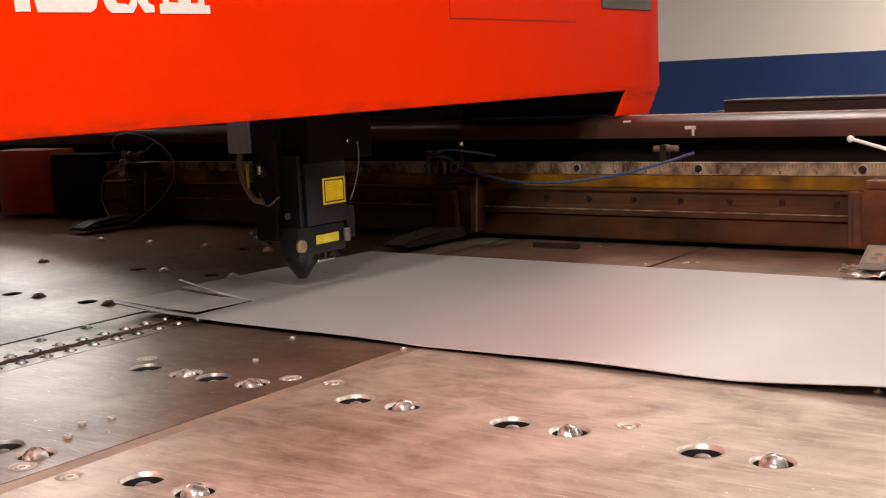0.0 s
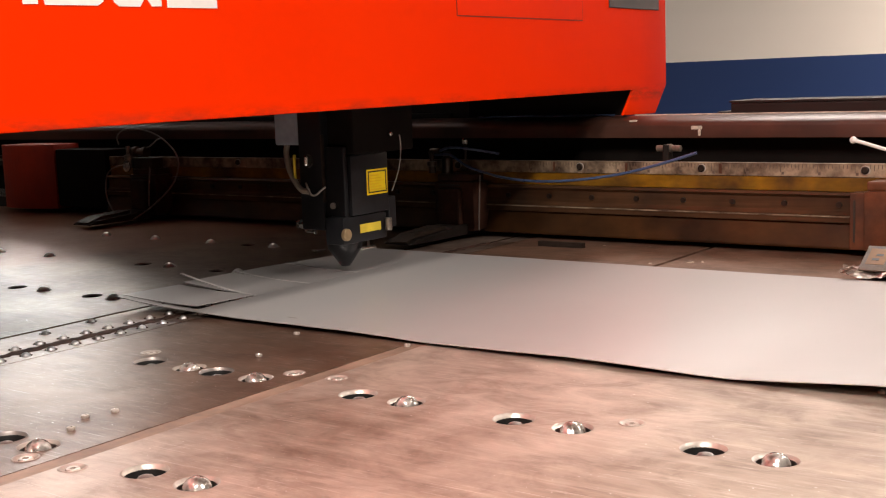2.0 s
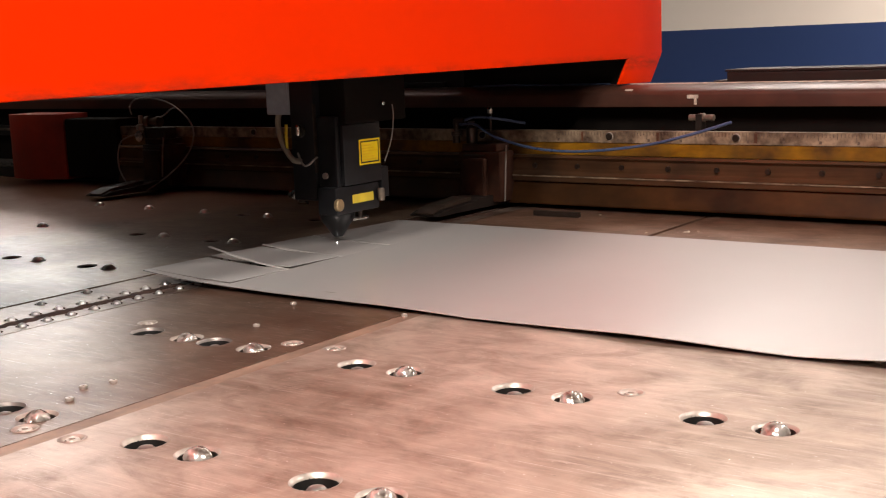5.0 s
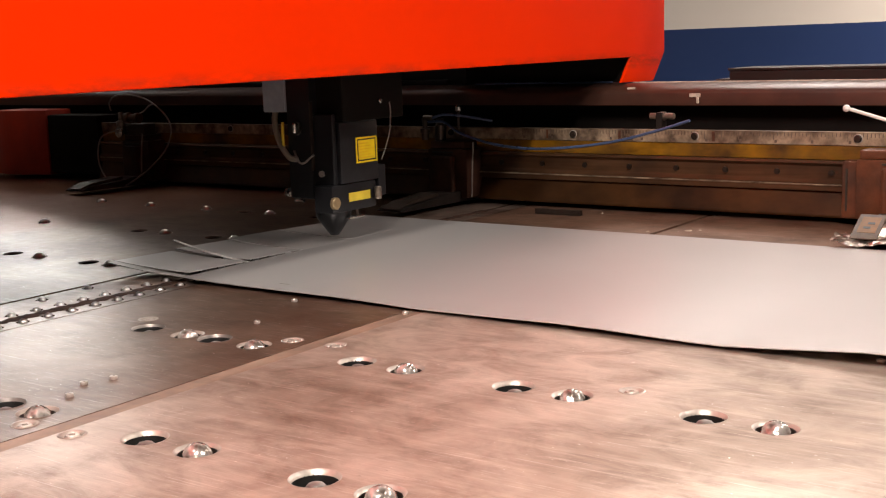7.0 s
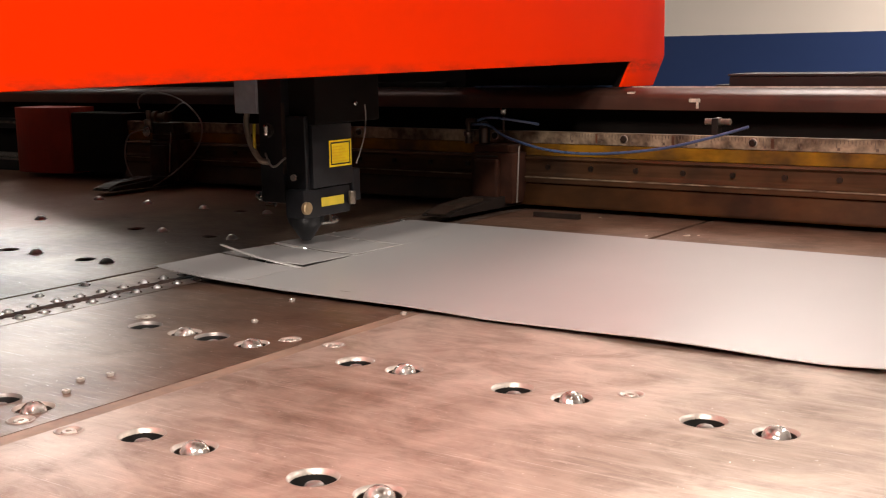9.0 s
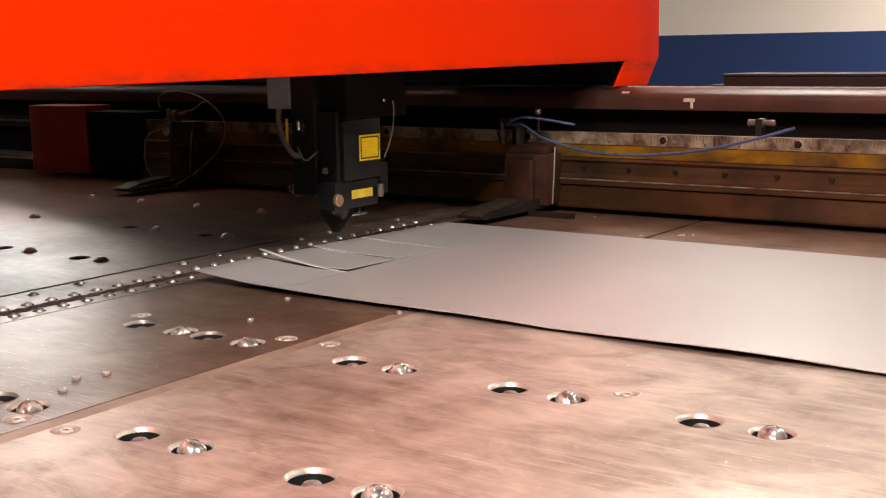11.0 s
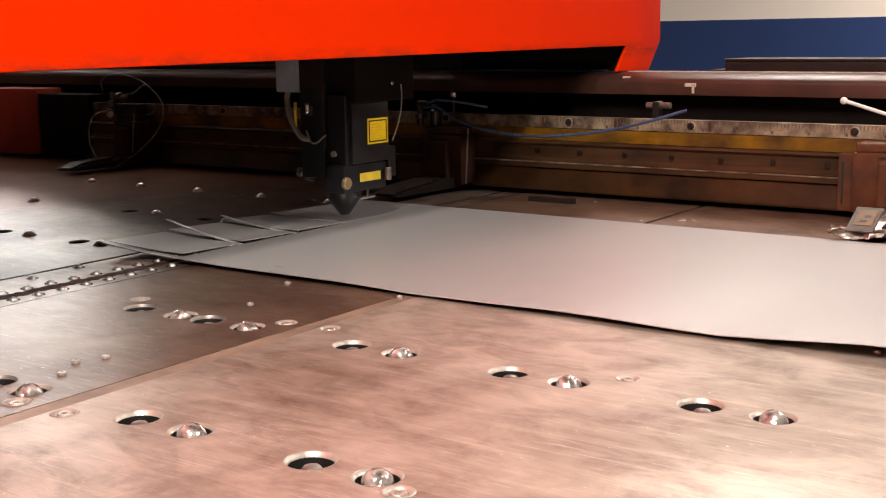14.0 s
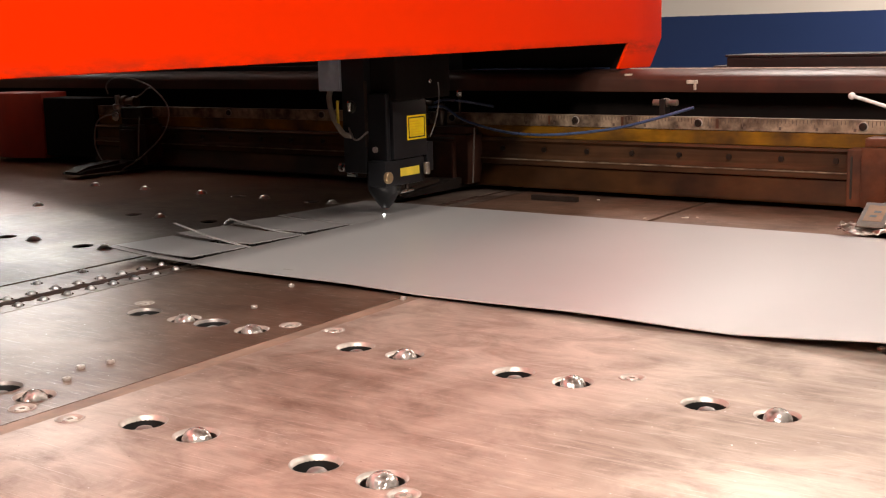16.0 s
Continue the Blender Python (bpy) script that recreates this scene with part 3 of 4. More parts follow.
def flake(x, y, size, turn):
    """A small curled chip of metal lying on the table."""
    bm = bmesh.new()
    outline = [(0.0, -0.4), (0.45, -0.25), (0.6, 0.1), (0.2, 0.4), (-0.35, 0.3), (-0.55, -0.1)]
    low = [bm.verts.new((size * u, size * v, 0.0002)) for u, v in outline]
    high = [bm.verts.new((size * u * 0.9, size * v * 0.9, 0.0012 + size * 0.12 * (u + 0.6))) for u, v in outline]
    for i in range(6):
        bm.faces.new((low[i], low[(i + 1) % 6], high[(i + 1) % 6], high[i]))
    bm.faces.new(low), bm.faces.new(high)
    ob = tagged(part("metal_flake", bm, M_TAPE), "small pale metal flake lying on the brown table", "metal flake", "flakes on the table")
    ob.matrix_world = pose(x, y, 0, 0, 0, turn)


for fx, fy, size, turn in ((-0.075, 1.452, 0.017, 20), (-0.048, 1.470, 0.009, 130), (-0.165, 1.40, 0.009, 60), (-0.437, 1.66, 0.007, 10)):
    flake(fx, fy, size, turn)


# ---------------------------------------------------------------- the red frame of the machine
# TOP_Z is out of view, set high to block light to the left
FACE_X, BACK_X, UNDER_Z, END_Y, TOP_Z = -0.50, -1.16, 0.438, 2.225, 1.75


def red_frame():
    root = thing("laser_machine", "orange-red enamelled laser machine arm with grimy lower edge", "laser machine")
    # upper arm: a closed shell with a rounded lower edge
    side = [(-2.3, 0.425), (1.985, UNDER_Z + 0.0075), (1.914, 0.3685), (2.142, 0.3665), (END_Y, 0.458), (END_Y, TOP_Z), (-2.3, TOP_Z)]
    part("front_panel", prism(side, "x", FACE_X - 0.012, FACE_X, 0.006), M_RED, root, "orange-red enamelled front panel", 40)
    part("rear_panel", prism([side[0], (END_Y, UNDER_Z + 0.008), *side[5:]], "x", BACK_X, BACK_X + 0.03, 0.006), M_RED, root, "orange-red enamelled rear panel", 40)
    part("top_panel", box(BACK_X + 0.03, FACE_X - 0.012, -2.29, END_Y - 0.01, TOP_Z - 0.04, TOP_Z - 0.001), M_RED, root)
    part("end_panel", box(BACK_X + 0.03, FACE_X - 0.012, -2.299, -2.27, 0.43, TOP_Z - 0.041), M_RED, root)
    part("end_panel", box(BACK_X + 0.03, FACE_X - 0.012, 2.17, 2.2, 0.45, TOP_Z - 0.041), M_RED, root)
    part("inner_deck", box(BACK_X + 0.03, FACE_X - 0.012, -2.26, 2.168, 0.60, 0.64), M_DARK, root, "near-black deck standing in for the arm's inner shade")
    # sheet added so the space behind the arm reads as shade
    part("bulkhead", box(BACK_X + 0.03, FACE_X - 0.012, 1.992, 2.005, 0.3672, 0.599), M_DARK, root, "added near-black bulkhead filling the shade behind the arm")
    part("slide_rail", box(-0.805, -0.76, -1.9, 1.9, 0.562, 0.598, 0.003), M_BLACK, root, "black slide rail")
    part("slide_rail", box(-0.70, -0.655, -1.9, 1.9, 0.562, 0.598, 0.003), M_BLACK, root, "black slide rail")
    part("column", box(BACK_X + 0.12, FACE_X - 0.12, 2.01, 2.13, -0.9, 0.3664), M_RED_SHADED, root)
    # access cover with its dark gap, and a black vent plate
    # slightly proud rim, coloured as the gap's shade
    part("cover_gap", box(FACE_X - 0.002, FACE_X + 0.0012, 1.0318, 1.6662, 0.6515, 0.925), M_RED_GAP, root, "darker red rim for the shade of the cover's gap")
    part("access_cover", box(FACE_X - 0.002, FACE_X + 0.0022, 1.034, 1.664, 0.654, 0.922, 0.0008), M_RED, root, "orange-red access cover")
    part("vent_plate", box(FACE_X - 0.002, FACE_X + 0.004, 1.829, 2.166, 0.695, 0.84, 0.002), M_VENT, root, "dark brown vent plate")
    # white sign strokes as plain shapes in y and z
    t = 0.80
    strokes = [[(-0.216, t), (-0.209, 0.643), (-0.180, 0.644), (-0.186, t)],
               [(-0.170, t), (-0.170, 0.660), (-0.166, 0.643), (-0.058, 0.645), (-0.046, 0.652), (-0.042, 0.664), (-0.042, t)],
               [(-0.028, t), (-0.028, 0.665), (-0.022, 0.652), (-0.012, 0.645), (0.036, 0.646), (0.046, 0.660), (0.046, t), (0.033, t), (0.033, 0.668), (0.026, 0.658), (0.020, 0.662), (0.002, 0.662), (-0.003, 0.668), (-0.003, t)],
               [(0.049, t), (0.049, 0.665), (0.063, 0.647), (0.086, 0.648), (0.086, 0.660), (0.074, 0.664), (0.066, 0.680), (0.066, t)],
               [(0.100, 0.646), (0.225, 0.648), (0.225, 0.664), (0.211, 0.664), (0.211, t), (0.196, t), (0.196, 0.667), (0.176, 0.667), (0.176, t), (0.146, t), (0.146, 0.667), (0.122, 0.667), (0.122, t), (0.108, t), (0.108, 0.664), (0.100, 0.664)]]
    for line in strokes:
        part("sign_stroke", prism(line, "x", FACE_X - 0.002, FACE_X + 0.0015), M_WHITE, root, "white painted sign stroke")


red_frame()


# ---------------------------------------------------------------- fixed rear cover with its box
def rear_cover():
    root = thing("rear_cover", "dark brown steel cover bar behind the carriage", "machine cover")
    bend = [(1.970 - 0.085 * math.sin(radians(a)), 0.336 + 0.030 * math.cos(radians(a))) for a in range(0, 91, 9)]
    prof = [(1.885, 0.302), (1.990, 0.302), (1.990, 0.366)] + bend
    part("cover_bar", prism(prof, "x", -3.9, 2.2), M_BARTOP, root, "dark brown bar with a worn rounded edge", 40)
    # highlight along the rear edge, painted as a pale strip
    part("edge_highlight", box(-0.50, 2.2, 1.9905, 1.9945, 0.352, 0.3690, 0.0006), M_TAPE, root, "pale strip standing in for the edge's highlight")
    part("back_plate", box(-3.9, 2.2, 1.96, 1.985, -0.3, 0.302), M_DARK, root, "near-black plate filling the shaded gap under the bar")
    part("top_sheet", box(-0.42, 2.2, 1.995, 2.35, 0.335, 0.354), M_BARTOP, root)
    tie = part("tie_tag", box(-0.240, -0.232, 1.8795, 1.8847, 0.308, 0.326, 0.002), M_TAPE, root, "torn pale tape over the edge")
    part("tape_end", box(-0.262, -0.228, 1.8795, 1.8925, 0.3262, 0.337, 0.002), M_TAPE, tie)
    part("chip", box(-0.470, -0.446, 1.894, 1.902, 0.3495, 0.3555, 0.001), M_TAPE, root)
    for x in (-3.4, 1.6):
        part("post", box(x, x + 0.14, 1.99, 2.12, -0.9, 0.34), M_BLACK, root)
    bx = thing("cable_box", "long dark brown steel box on the rear cover", "machine box", at=(0, 0, 0))
    part("box_body", box(-0.195, 2.15, 2.02, 2.22, 0.354, 0.398, 0.004), M_BOXDARK, bx)
    part("box_lid", box(-0.198, 2.152, 2.015, 2.225, 0.398, 0.405, 0.002), M_BOXDARK, bx)
    part("end_tab", box(-0.25, -0.199, 2.05, 2.16, 0.354, 0.372, 0.002), M_BLACK, bx)
    hs = thing("air_pipe", "thin blue air pipe lying on the rear cover", "air pipe")
    part("pipe", hose([(-1.05, 1.93, 0.3695), (-0.9, 1.94, 0.371), (-0.75, 1.95, 0.3695), (-0.62, 1.96, 0.3695), (-0.56, 1.97, 0.3695)], 0.0032), M_BLUE, hs)


rear_cover()


def track():
    """Fixed guide behind the carriage, seen past its end."""
    root = thing("guide_track", "dark steel guide track with two bright rails and a rack", "machine track")
    part("track_bed", box(-3.95, 1.9, 1.872, 1.955, -0.02, 0.040, 0.002), M_BLACK, root)
    part("rail", box(-3.95, 1.9, 1.874, 1.890, 0.0405, 0.0505, 0.002), M_CHROME, root, "bright rail")
    part("rail", box(-3.95, 1.9, 1.896, 1.915, 0.0405, 0.0745, 0.002), M_CHROME, root, "bright rail")
    part("rack_bar", box(-3.95, 1.9, 1.912, 1.955, 0.180, 0.225, 0.002), M_BLACK, root, "black rack bar")
    for i in range(36):
        part("rack_tooth", box(-3.94 + 0.0165 * i, -3.931 + 0.0165 * i, 1.904, 1.911, 0.203, 0.213), M_SENSOR, root)


track()


def assumed_cabinet():
    root = thing("assumed_cabinet", "assumed black cabinet behind the rear cover, blocking light", "machine cabinet")
    # assumed body behind the bar, its height set to block low light
    part("cabinet_body", box(-4.4, -1.166, 2.14, 2.7, -0.9, 0.53, 0.006), M_BLACK, root)
    # unseen block added to keep the rear lamps off the bar
    part("light_blocker", box(-2.35, -1.168, 2.15, 2.7, 0.531, 1.72, 0.006), M_BLACK, root)
    part("cabinet_door", box(-4.3, -2.85, 2.12, 2.139, -0.8, 0.38, 0.004), M_BLACK, root)
    part("cabinet_door", box(-2.8, -1.3, 2.12, 2.139, -0.8, 0.38, 0.004), M_BLACK, root)


assumed_cabinet()


# ---------------------------------------------------------------- the carriage with its clamps (moves along x)
BEAM_Y = 1.75
carriage = thing("carriage", "oily brown steel feed carriage with scale and sheet clamps", "machine carriage")


def clamp(x, lever, label, half=0.075, jaw=None, paint=None):
    """A sheet clamp on the carriage: housing, slide block, arm and jaw."""
    c = part("clamp", box(x - half, x + half, BEAM_Y - 0.10, BEAM_Y - 0.012, 0.024, 0.178, 0.006), paint or M_CLAMP, carriage, label, 40)
    part("clamp_cap", box(x - half + 0.005, x + half - 0.015, BEAM_Y - 0.09, BEAM_Y - 0.015, 0.178, 0.202, 0.006), paint or M_CLAMP, c)
    # proud ink strip paints the dark of a groove
    part("groove", box(x - 0.055, x + 0.025, BEAM_Y - 0.103, BEAM_Y - 0.0995, 0.165, 0.170), M_INK, c)
    part("slide_block", box(x - 0.052, x + 0.035, BEAM_Y - 0.124, BEAM_Y - 0.101, 0.035, 0.160, 0.008), paint or M_CLAMP, c, "brown slide block")
    if not lever:
        part("cylinder", lathe([(0.016, 0.0), (0.018, 0.004), (0.018, 0.05), (0.012, 0.056), (0.012, 0.07)], (x - 0.05, BEAM_Y - 0.06, 0.2), "z", 16), M_CUP, c, "steel cylinder end", 40)
    part("arm", prism([(BEAM_Y - 0.012, 0.012), (BEAM_Y - 0.012, 0.046), (BEAM_Y - 0.17, 0.046), (BEAM_Y - 0.19, 0.040), (BEAM_Y - 0.37, 0.030), (BEAM_Y - 0.40, 0.0195), (BEAM_Y - 0.40, 0.0165)], "x", x - 0.05, x + 0.05, 0.002), M_ARM, c, "near-black clamp arm")
    part("jaw", prism([(BEAM_Y - 0.20, 0.0415), (BEAM_Y - 0.20, 0.052), (BEAM_Y - 0.34, 0.043), (BEAM_Y - 0.40, 0.026), (BEAM_Y - 0.398, 0.0215), (BEAM_Y - 0.37, 0.0315)], "x", x - 0.034, x + 0.034, 0.001), jaw or M_JAW, c, "scuffed clamp jaw")
    # slot drawn as an ink strip, its dark depth in the colour
    part("jaw_slot", prism([(BEAM_Y - 0.235, 0.0498), (BEAM_Y - 0.235, 0.0506), (BEAM_Y - 0.325, 0.0448), (BEAM_Y - 0.325, 0.0440)], "x", x - 0.010, x + 0.008), M_INK, c)
    return c


def build_carriage():
    x0, x1 = -2.738, 1.75
    part("beam", box(x0, x1, BEAM_Y + 0.004, BEAM_Y + 0.10, 0.018, 0.204, 0.003), M_BEAM, carriage, "oily brown beam")
    part("lower_plate", prism([(BEAM_Y - 0.010, 0.094), (BEAM_Y + 0.0035, 0.094), (BEAM_Y + 0.0035, 0.016), (BEAM_Y - 0.036, 0.016), (BEAM_Y - 0.036, 0.022)], "x", x0, x1, 0.0015), M_BEAM, carriage, "oily brown plate")
    part("guide_rail", prism([(BEAM_Y - 0.022, 0.100), (BEAM_Y - 0.026, 0.106), (BEAM_Y - 0.016, 0.116), (BEAM_Y - 0.016, 0.150), (BEAM_Y - 0.024, 0.158), (BEAM_Y - 0.020, 0.165), (BEAM_Y + 0.003, 0.165), (BEAM_Y + 0.003, 0.100)], "x", x0, x1, 0.0008), M_RAIL, carriage, "ground steel guide rail")
    # thin pale strip paints the highlight on the rail's lower edge
    part("rail_highlight", box(x0, x1, BEAM_Y - 0.0275, BEAM_Y - 0.0225, 0.0995, 0.1030, 0.0008), M_RULER, carriage, "pale strip standing in for the rail's highlight")
    part("rail_lip", box(x0, x1, BEAM_Y - 0.024, BEAM_Y - 0.0105, 0.0845, 0.0992, 0.0015), M_RAIL, carriage, "lower lip of the guide rail")
    for x, w in ((-0.108, 0.009), (-0.645, 0.006), (-0.40, 0.008)):
        part("rust_stain", box(x, x + w, BEAM_Y - 0.0064, BEAM_Y - 0.0052, 0.2095, 0.2365), M_CLAMP, carriage, "brown stain on the scale")
    part("painted_band", box(x0, x1, BEAM_Y - 0.002, BEAM_Y + 0.0035, 0.166, 0.203, 0.001), M_OCHRE, carriage, "ochre painted band")
    part("scale", box(x0, x1, BEAM_Y - 0.005, BEAM_Y + 0.02, 0.2045, 0.240, 0.001), M_RULER, carriage, "yellowed white measuring scale")
    # scale marks from 10 mm to 10 mm, each fifth one longer
    bm = bmesh.new()
    for i in range(150):
        x = -0.73 + 0.01 * i
        tall = 0.022 if i % 10 == 0 else 0.016 if i % 5 == 0 else 0.011
        w = 0.0009
        box(x - w, x + w, BEAM_Y - 0.0056, BEAM_Y - 0.0049, 0.2375 - tall, 0.2375, 0, bm)
        if i % 10 == 0:
            box(x + 0.002, x + 0.009, BEAM_Y - 0.0056, BEAM_Y - 0.0049, 0.209, 0.217, 0, bm)
    tagged(part("scale_print", bm, M_TICK, carriage, "dark scale marks"), kind="stuff")
    for i in range(28):
        x = -2.608 + 0.1478 * i + 0.0326
        b = part("rail_bolt", lathe([(0.0078, 0.0), (0.0078, 0.006), (0.005, 0.0075)], (x, BEAM_Y - 0.0165, 0.133), "y", 14), M_BOLT, carriage)
        b.data.transform(Matrix.Translation((0, -0.006, 0)))
    for x in (-0.551, -0.159, 0.297, -1.0, -1.55, -2.0):
        part("scale_screw", lathe([(0.008, -0.008), (0.0105, -0.005), (0.0105, 0.0)], (x, BEAM_Y - 0.006, 0.2235), "y", 16), M_BOLT, carriage, "dark scale screw")
        part("screw_ring", lathe([(0.0105, -0.002), (0.0128, -0.0015), (0.0128, 0.0005)], (x, BEAM_Y - 0.006, 0.2235), "y", 20), M_RIM, carriage, "bright worn screw seat")
    part("sensor", lathe([(0.005, 0), (0.009, 0.002), (0.009, 0.034), (0.013, 0.036), (0.013, 0.048), (0.009, 0.050), (0.009, 0.076), (0.006, 0.078)], (-0.315, BEAM_Y + 0.03, 0.277), "x", 16), M_SENSOR, carriage, "dull threaded sensor", 40)
    part("sensor_bracket", box(-0.288, -0.270, BEAM_Y + 0.012, BEAM_Y + 0.046, 0.2405, 0.288, 0.002), M_ARM, carriage)
    # red end cover of the carriage; the bow makes its tone fade sideways
    bow = [(-3.395 + 0.33 * u, BEAM_Y - 0.03 - 0.045 * math.sin(math.pi * (0.18 + 0.82 * u))) for u in spread(0, 1, 14)]
    part("end_cover", prism([(-3.395, BEAM_Y + 0.10), *bow, (-3.065, BEAM_Y + 0.10)], "z", 0.018, 0.290, 0.003), M_RED_SHADED, carriage, "orange-red end cover, darkened for shade, with a bowed front", 40)
    part("end_block", box(-3.062, -2.74, BEAM_Y - 0.026, BEAM_Y + 0.10, 0.030, 0.270, 0.008), M_DARK, carriage, "dark block beside the end cover, darkened for shade", 40)
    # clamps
    # these two clamps get the shaded tones, the right one the lit tones
    near = clamp(-0.955, False, "dark brown sheet clamp with air hoses", jaw=M_JAW_SHADED, paint=M_CLAMP_SHADED)
    far = clamp(-2.43, False, "dark sheet clamp with looped wire", jaw=M_JAW_SHADED, paint=M_CLAMP_SHADED)
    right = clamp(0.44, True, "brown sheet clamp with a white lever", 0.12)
    part("lever", hose([(0.275, BEAM_Y - 0.03, 0.303), (0.30, BEAM_Y - 0.03, 0.296), (0.40, BEAM_Y - 0.03, 0.266)], 0.0048, 4), M_WHITE, right, "white lever", 60)
    part("lever_knob", ball(0.0095, (0.272, BEAM_Y - 0.03, 0.304), 16, 10), M_WHITE, right, "white ball knob", 60)
    part("lever_post", box(0.385, 0.415, BEAM_Y - 0.045, BEAM_Y - 0.015, 0.202, 0.275, 0.004), M_CLAMP, right)
    part("rail_stop", box(0.273, 0.316, BEAM_Y - 0.06, BEAM_Y - 0.013, 0.02, 0.17, 0.004), M_CLAMP, carriage, "brown rail stop")
    # another ink strip for a slot's dark depth
    part("stop_slot", box(0.283, 0.288, BEAM_Y - 0.062, BEAM_Y - 0.0595, 0.04, 0.15), M_INK, carriage)
    lean = Matrix.Translation((0.440, BEAM_Y - 0.440, 0.030)) @ Matrix.Rotation(radians(26), 4, "X")
    tag = part("brass_tag", box(-0.031, 0.031, 0.0, 0.100, 0.0, 0.003, 0.0008, m=lean), M_TAG, right, "leaning dull nickel tag with a brass label")
    part("tag_label", box(-0.021, 0.021, 0.024, 0.088, 0.003, 0.0036, 0.0002, m=lean), M_BRASS, tag, "yellow brass label")
    # crumpled foil round the jaw
    bm, rnd, rows = bmesh.new(), random.Random(5), []
    for i in range(13):
        row = []
        for j in range(10):
            x, y = 0.372 + 0.0105 * i, BEAM_Y - 0.470 + 0.0062 * j
            h = 0.0185 + 0.0012 * j + 0.008 * min(1, abs(i - 6) / 5) + rnd.uniform(-0.004, 0.005)
            row.append(bm.verts.new((x + rnd.uniform(-0.003, 0.003), y + rnd.uniform(-0.004, 0.004), h)))
        rows.append(row)
    for a, b in zip(rows, rows[1:]):
        for j in range(9):
            bm.faces.new((a[j], b[j], b[j + 1], a[j + 1]))
    bmesh.ops.solidify(bm, geom=list(bm.faces), thickness=0.0006)
    part("foil_wrap", bm, M_FOIL, right, "crumpled shiny foil wrap")
    for i in range(2):
        part("tag_mark", box(-0.010 + 0.006 * i, 0.006 + 0.006 * i, 0.040 + 0.018 * i, 0.048 + 0.018 * i, 0.0037, 0.0041, m=lean), M_INK, tag)
    # hoses and fittings at the clamp with air supply
    part("air_hose", hose([(-1.03, 1.66, 0.262), (-0.97, 1.66, 0.262), (-0.90, 1.66, 0.225), (-0.76, 1.66, 0.192), (-0.60, 1.665, 0.185), (-0.41, 1.68, 0.204), (-0.27, 1.69, 0.236), (-0.155, 1.70, 0.270)], 0.0042), M_BLUE, near, "blue air hose", 60)
    part("air_hose", hose([(-1.02, 1.66, 0.272), (-0.975, 1.66, 0.285), (-0.93, 1.68, 0.282), (-0.88, 1.71, 0.272), (-0.835, 1.735, 0.262)], 0.0042), M_BLUE, near, "blue air hose", 60)
    part("fitting", lathe([(0.012, 0.0), (0.012, 0.022), (0.016, 0.024), (0.016, 0.036), (0.008, 0.038), (0.008, 0.06)], (-1.04, 1.655, 0.205), "z", 14), M_CUP, near, "dark steel air fitting", 40)
    part("elbow", hose([(-1.04, 1.655, 0.26), (-1.04, 1.655, 0.275), (-1.01, 1.655, 0.275)], 0.009, 4), M_CUP, near)
    part("knob", lathe([(0.007, 0.052), (0.011, 0.056), (0.011, 0.068), (0.006, 0.073)], (-0.94, 1.70, 0.240), "z", 14), M_CHROME, near, "small bright knob", 40)
    part("knob_stem", lathe([(0.004, 0), (0.004, 0.053)], (-0.94, 1.70, 0.240), "z", 10), M_CUP, near)
    part("wire", hose([(-0.86, 1.66, 0.20), (-0.855, 1.645, 0.12), (-0.862, 1.648, 0.03)], 0.0025), M_WIRE, near)
    # looped wire at the far clamp
    part("wire", hose([(-2.433, 1.55, 0.30), (-2.44, 1.55, 0.33), (-2.405, 1.55, 0.355), (-2.333, 1.55, 0.36), (-2.248, 1.55, 0.347), (-2.177, 1.55, 0.317), (-2.12, 1.55, 0.27), (-2.11, 1.55, 0.22), (-2.148, 1.55, 0.155), (-2.233, 1.55, 0.092),
                       (-2.333, 1.55, 0.038), (-2.405, 1.55, 0.014), (-2.47, 1.55, 0.028), (-2.518, 1.55, 0.078), (-2.54, 1.56, 0.138), (-2.533, 1.58, 0.2), (-2.47, 1.62, 0.224)], 0.0028), M_WIRE, far, "grey looped wire", 60)
    part("wire", hose([(-2.19, 1.55, 0.325), (-2.24, 1.57, 0.318), (-2.31, 1.60, 0.295), (-2.36, 1.62, 0.285)], 0.0028), M_WIRE, far)
    part("fitting", lathe([(0.012, 0.0), (0.012, 0.03), (0.018, 0.032), (0.018, 0.05), (0.009, 0.052), (0.009, 0.085)], (-2.49, 1.64, 0.205), "z", 14), M_SENSOR, far, "dull nickel air fitting", 40)
    part("union_nut", lathe([(0.010, -0.03), (0.020, -0.028), (0.022, -0.004), (0.014, -0.002), (0.014, 0.03), (0.020, 0.032), (0.020, 0.05), (0.010, 0.052)], (-2.42, 1.63, 0.268), "x", 12), M_UNION, far, "dark brown brass union", 40)
    part("ring", lathe([(0.017, -0.004), (0.021, -0.003), (0.021, 0.003), (0.017, 0.004)], (-2.487, 1.625, 0.212), "y", 18), M_CHROME, far, "bright clip ring", 40)
    part("manifold", box(-2.475, -2.36, 1.64, 1.70, 0.20, 0.245, 0.006), M_CUP, far, "steel manifold")
    part("wire", hose([(-2.375, 1.65, 0.24), (-2.37, 1.63, 0.15), (-2.38, 1.63, 0.06)], 0.003), M_WIRE, far)


build_carriage()


# ---------------------------------------------------------------- the sheet that is being cut (moves with the carriage)
EDGE_X, EDGE_Y0, EDGE_Y1, SHEET_X1 = -1.0, 0.337, 1.288, 1.55
CUT_X = -0.748
CUTS = [0.358, 0.537, 0.724, 0.911, 1.09]
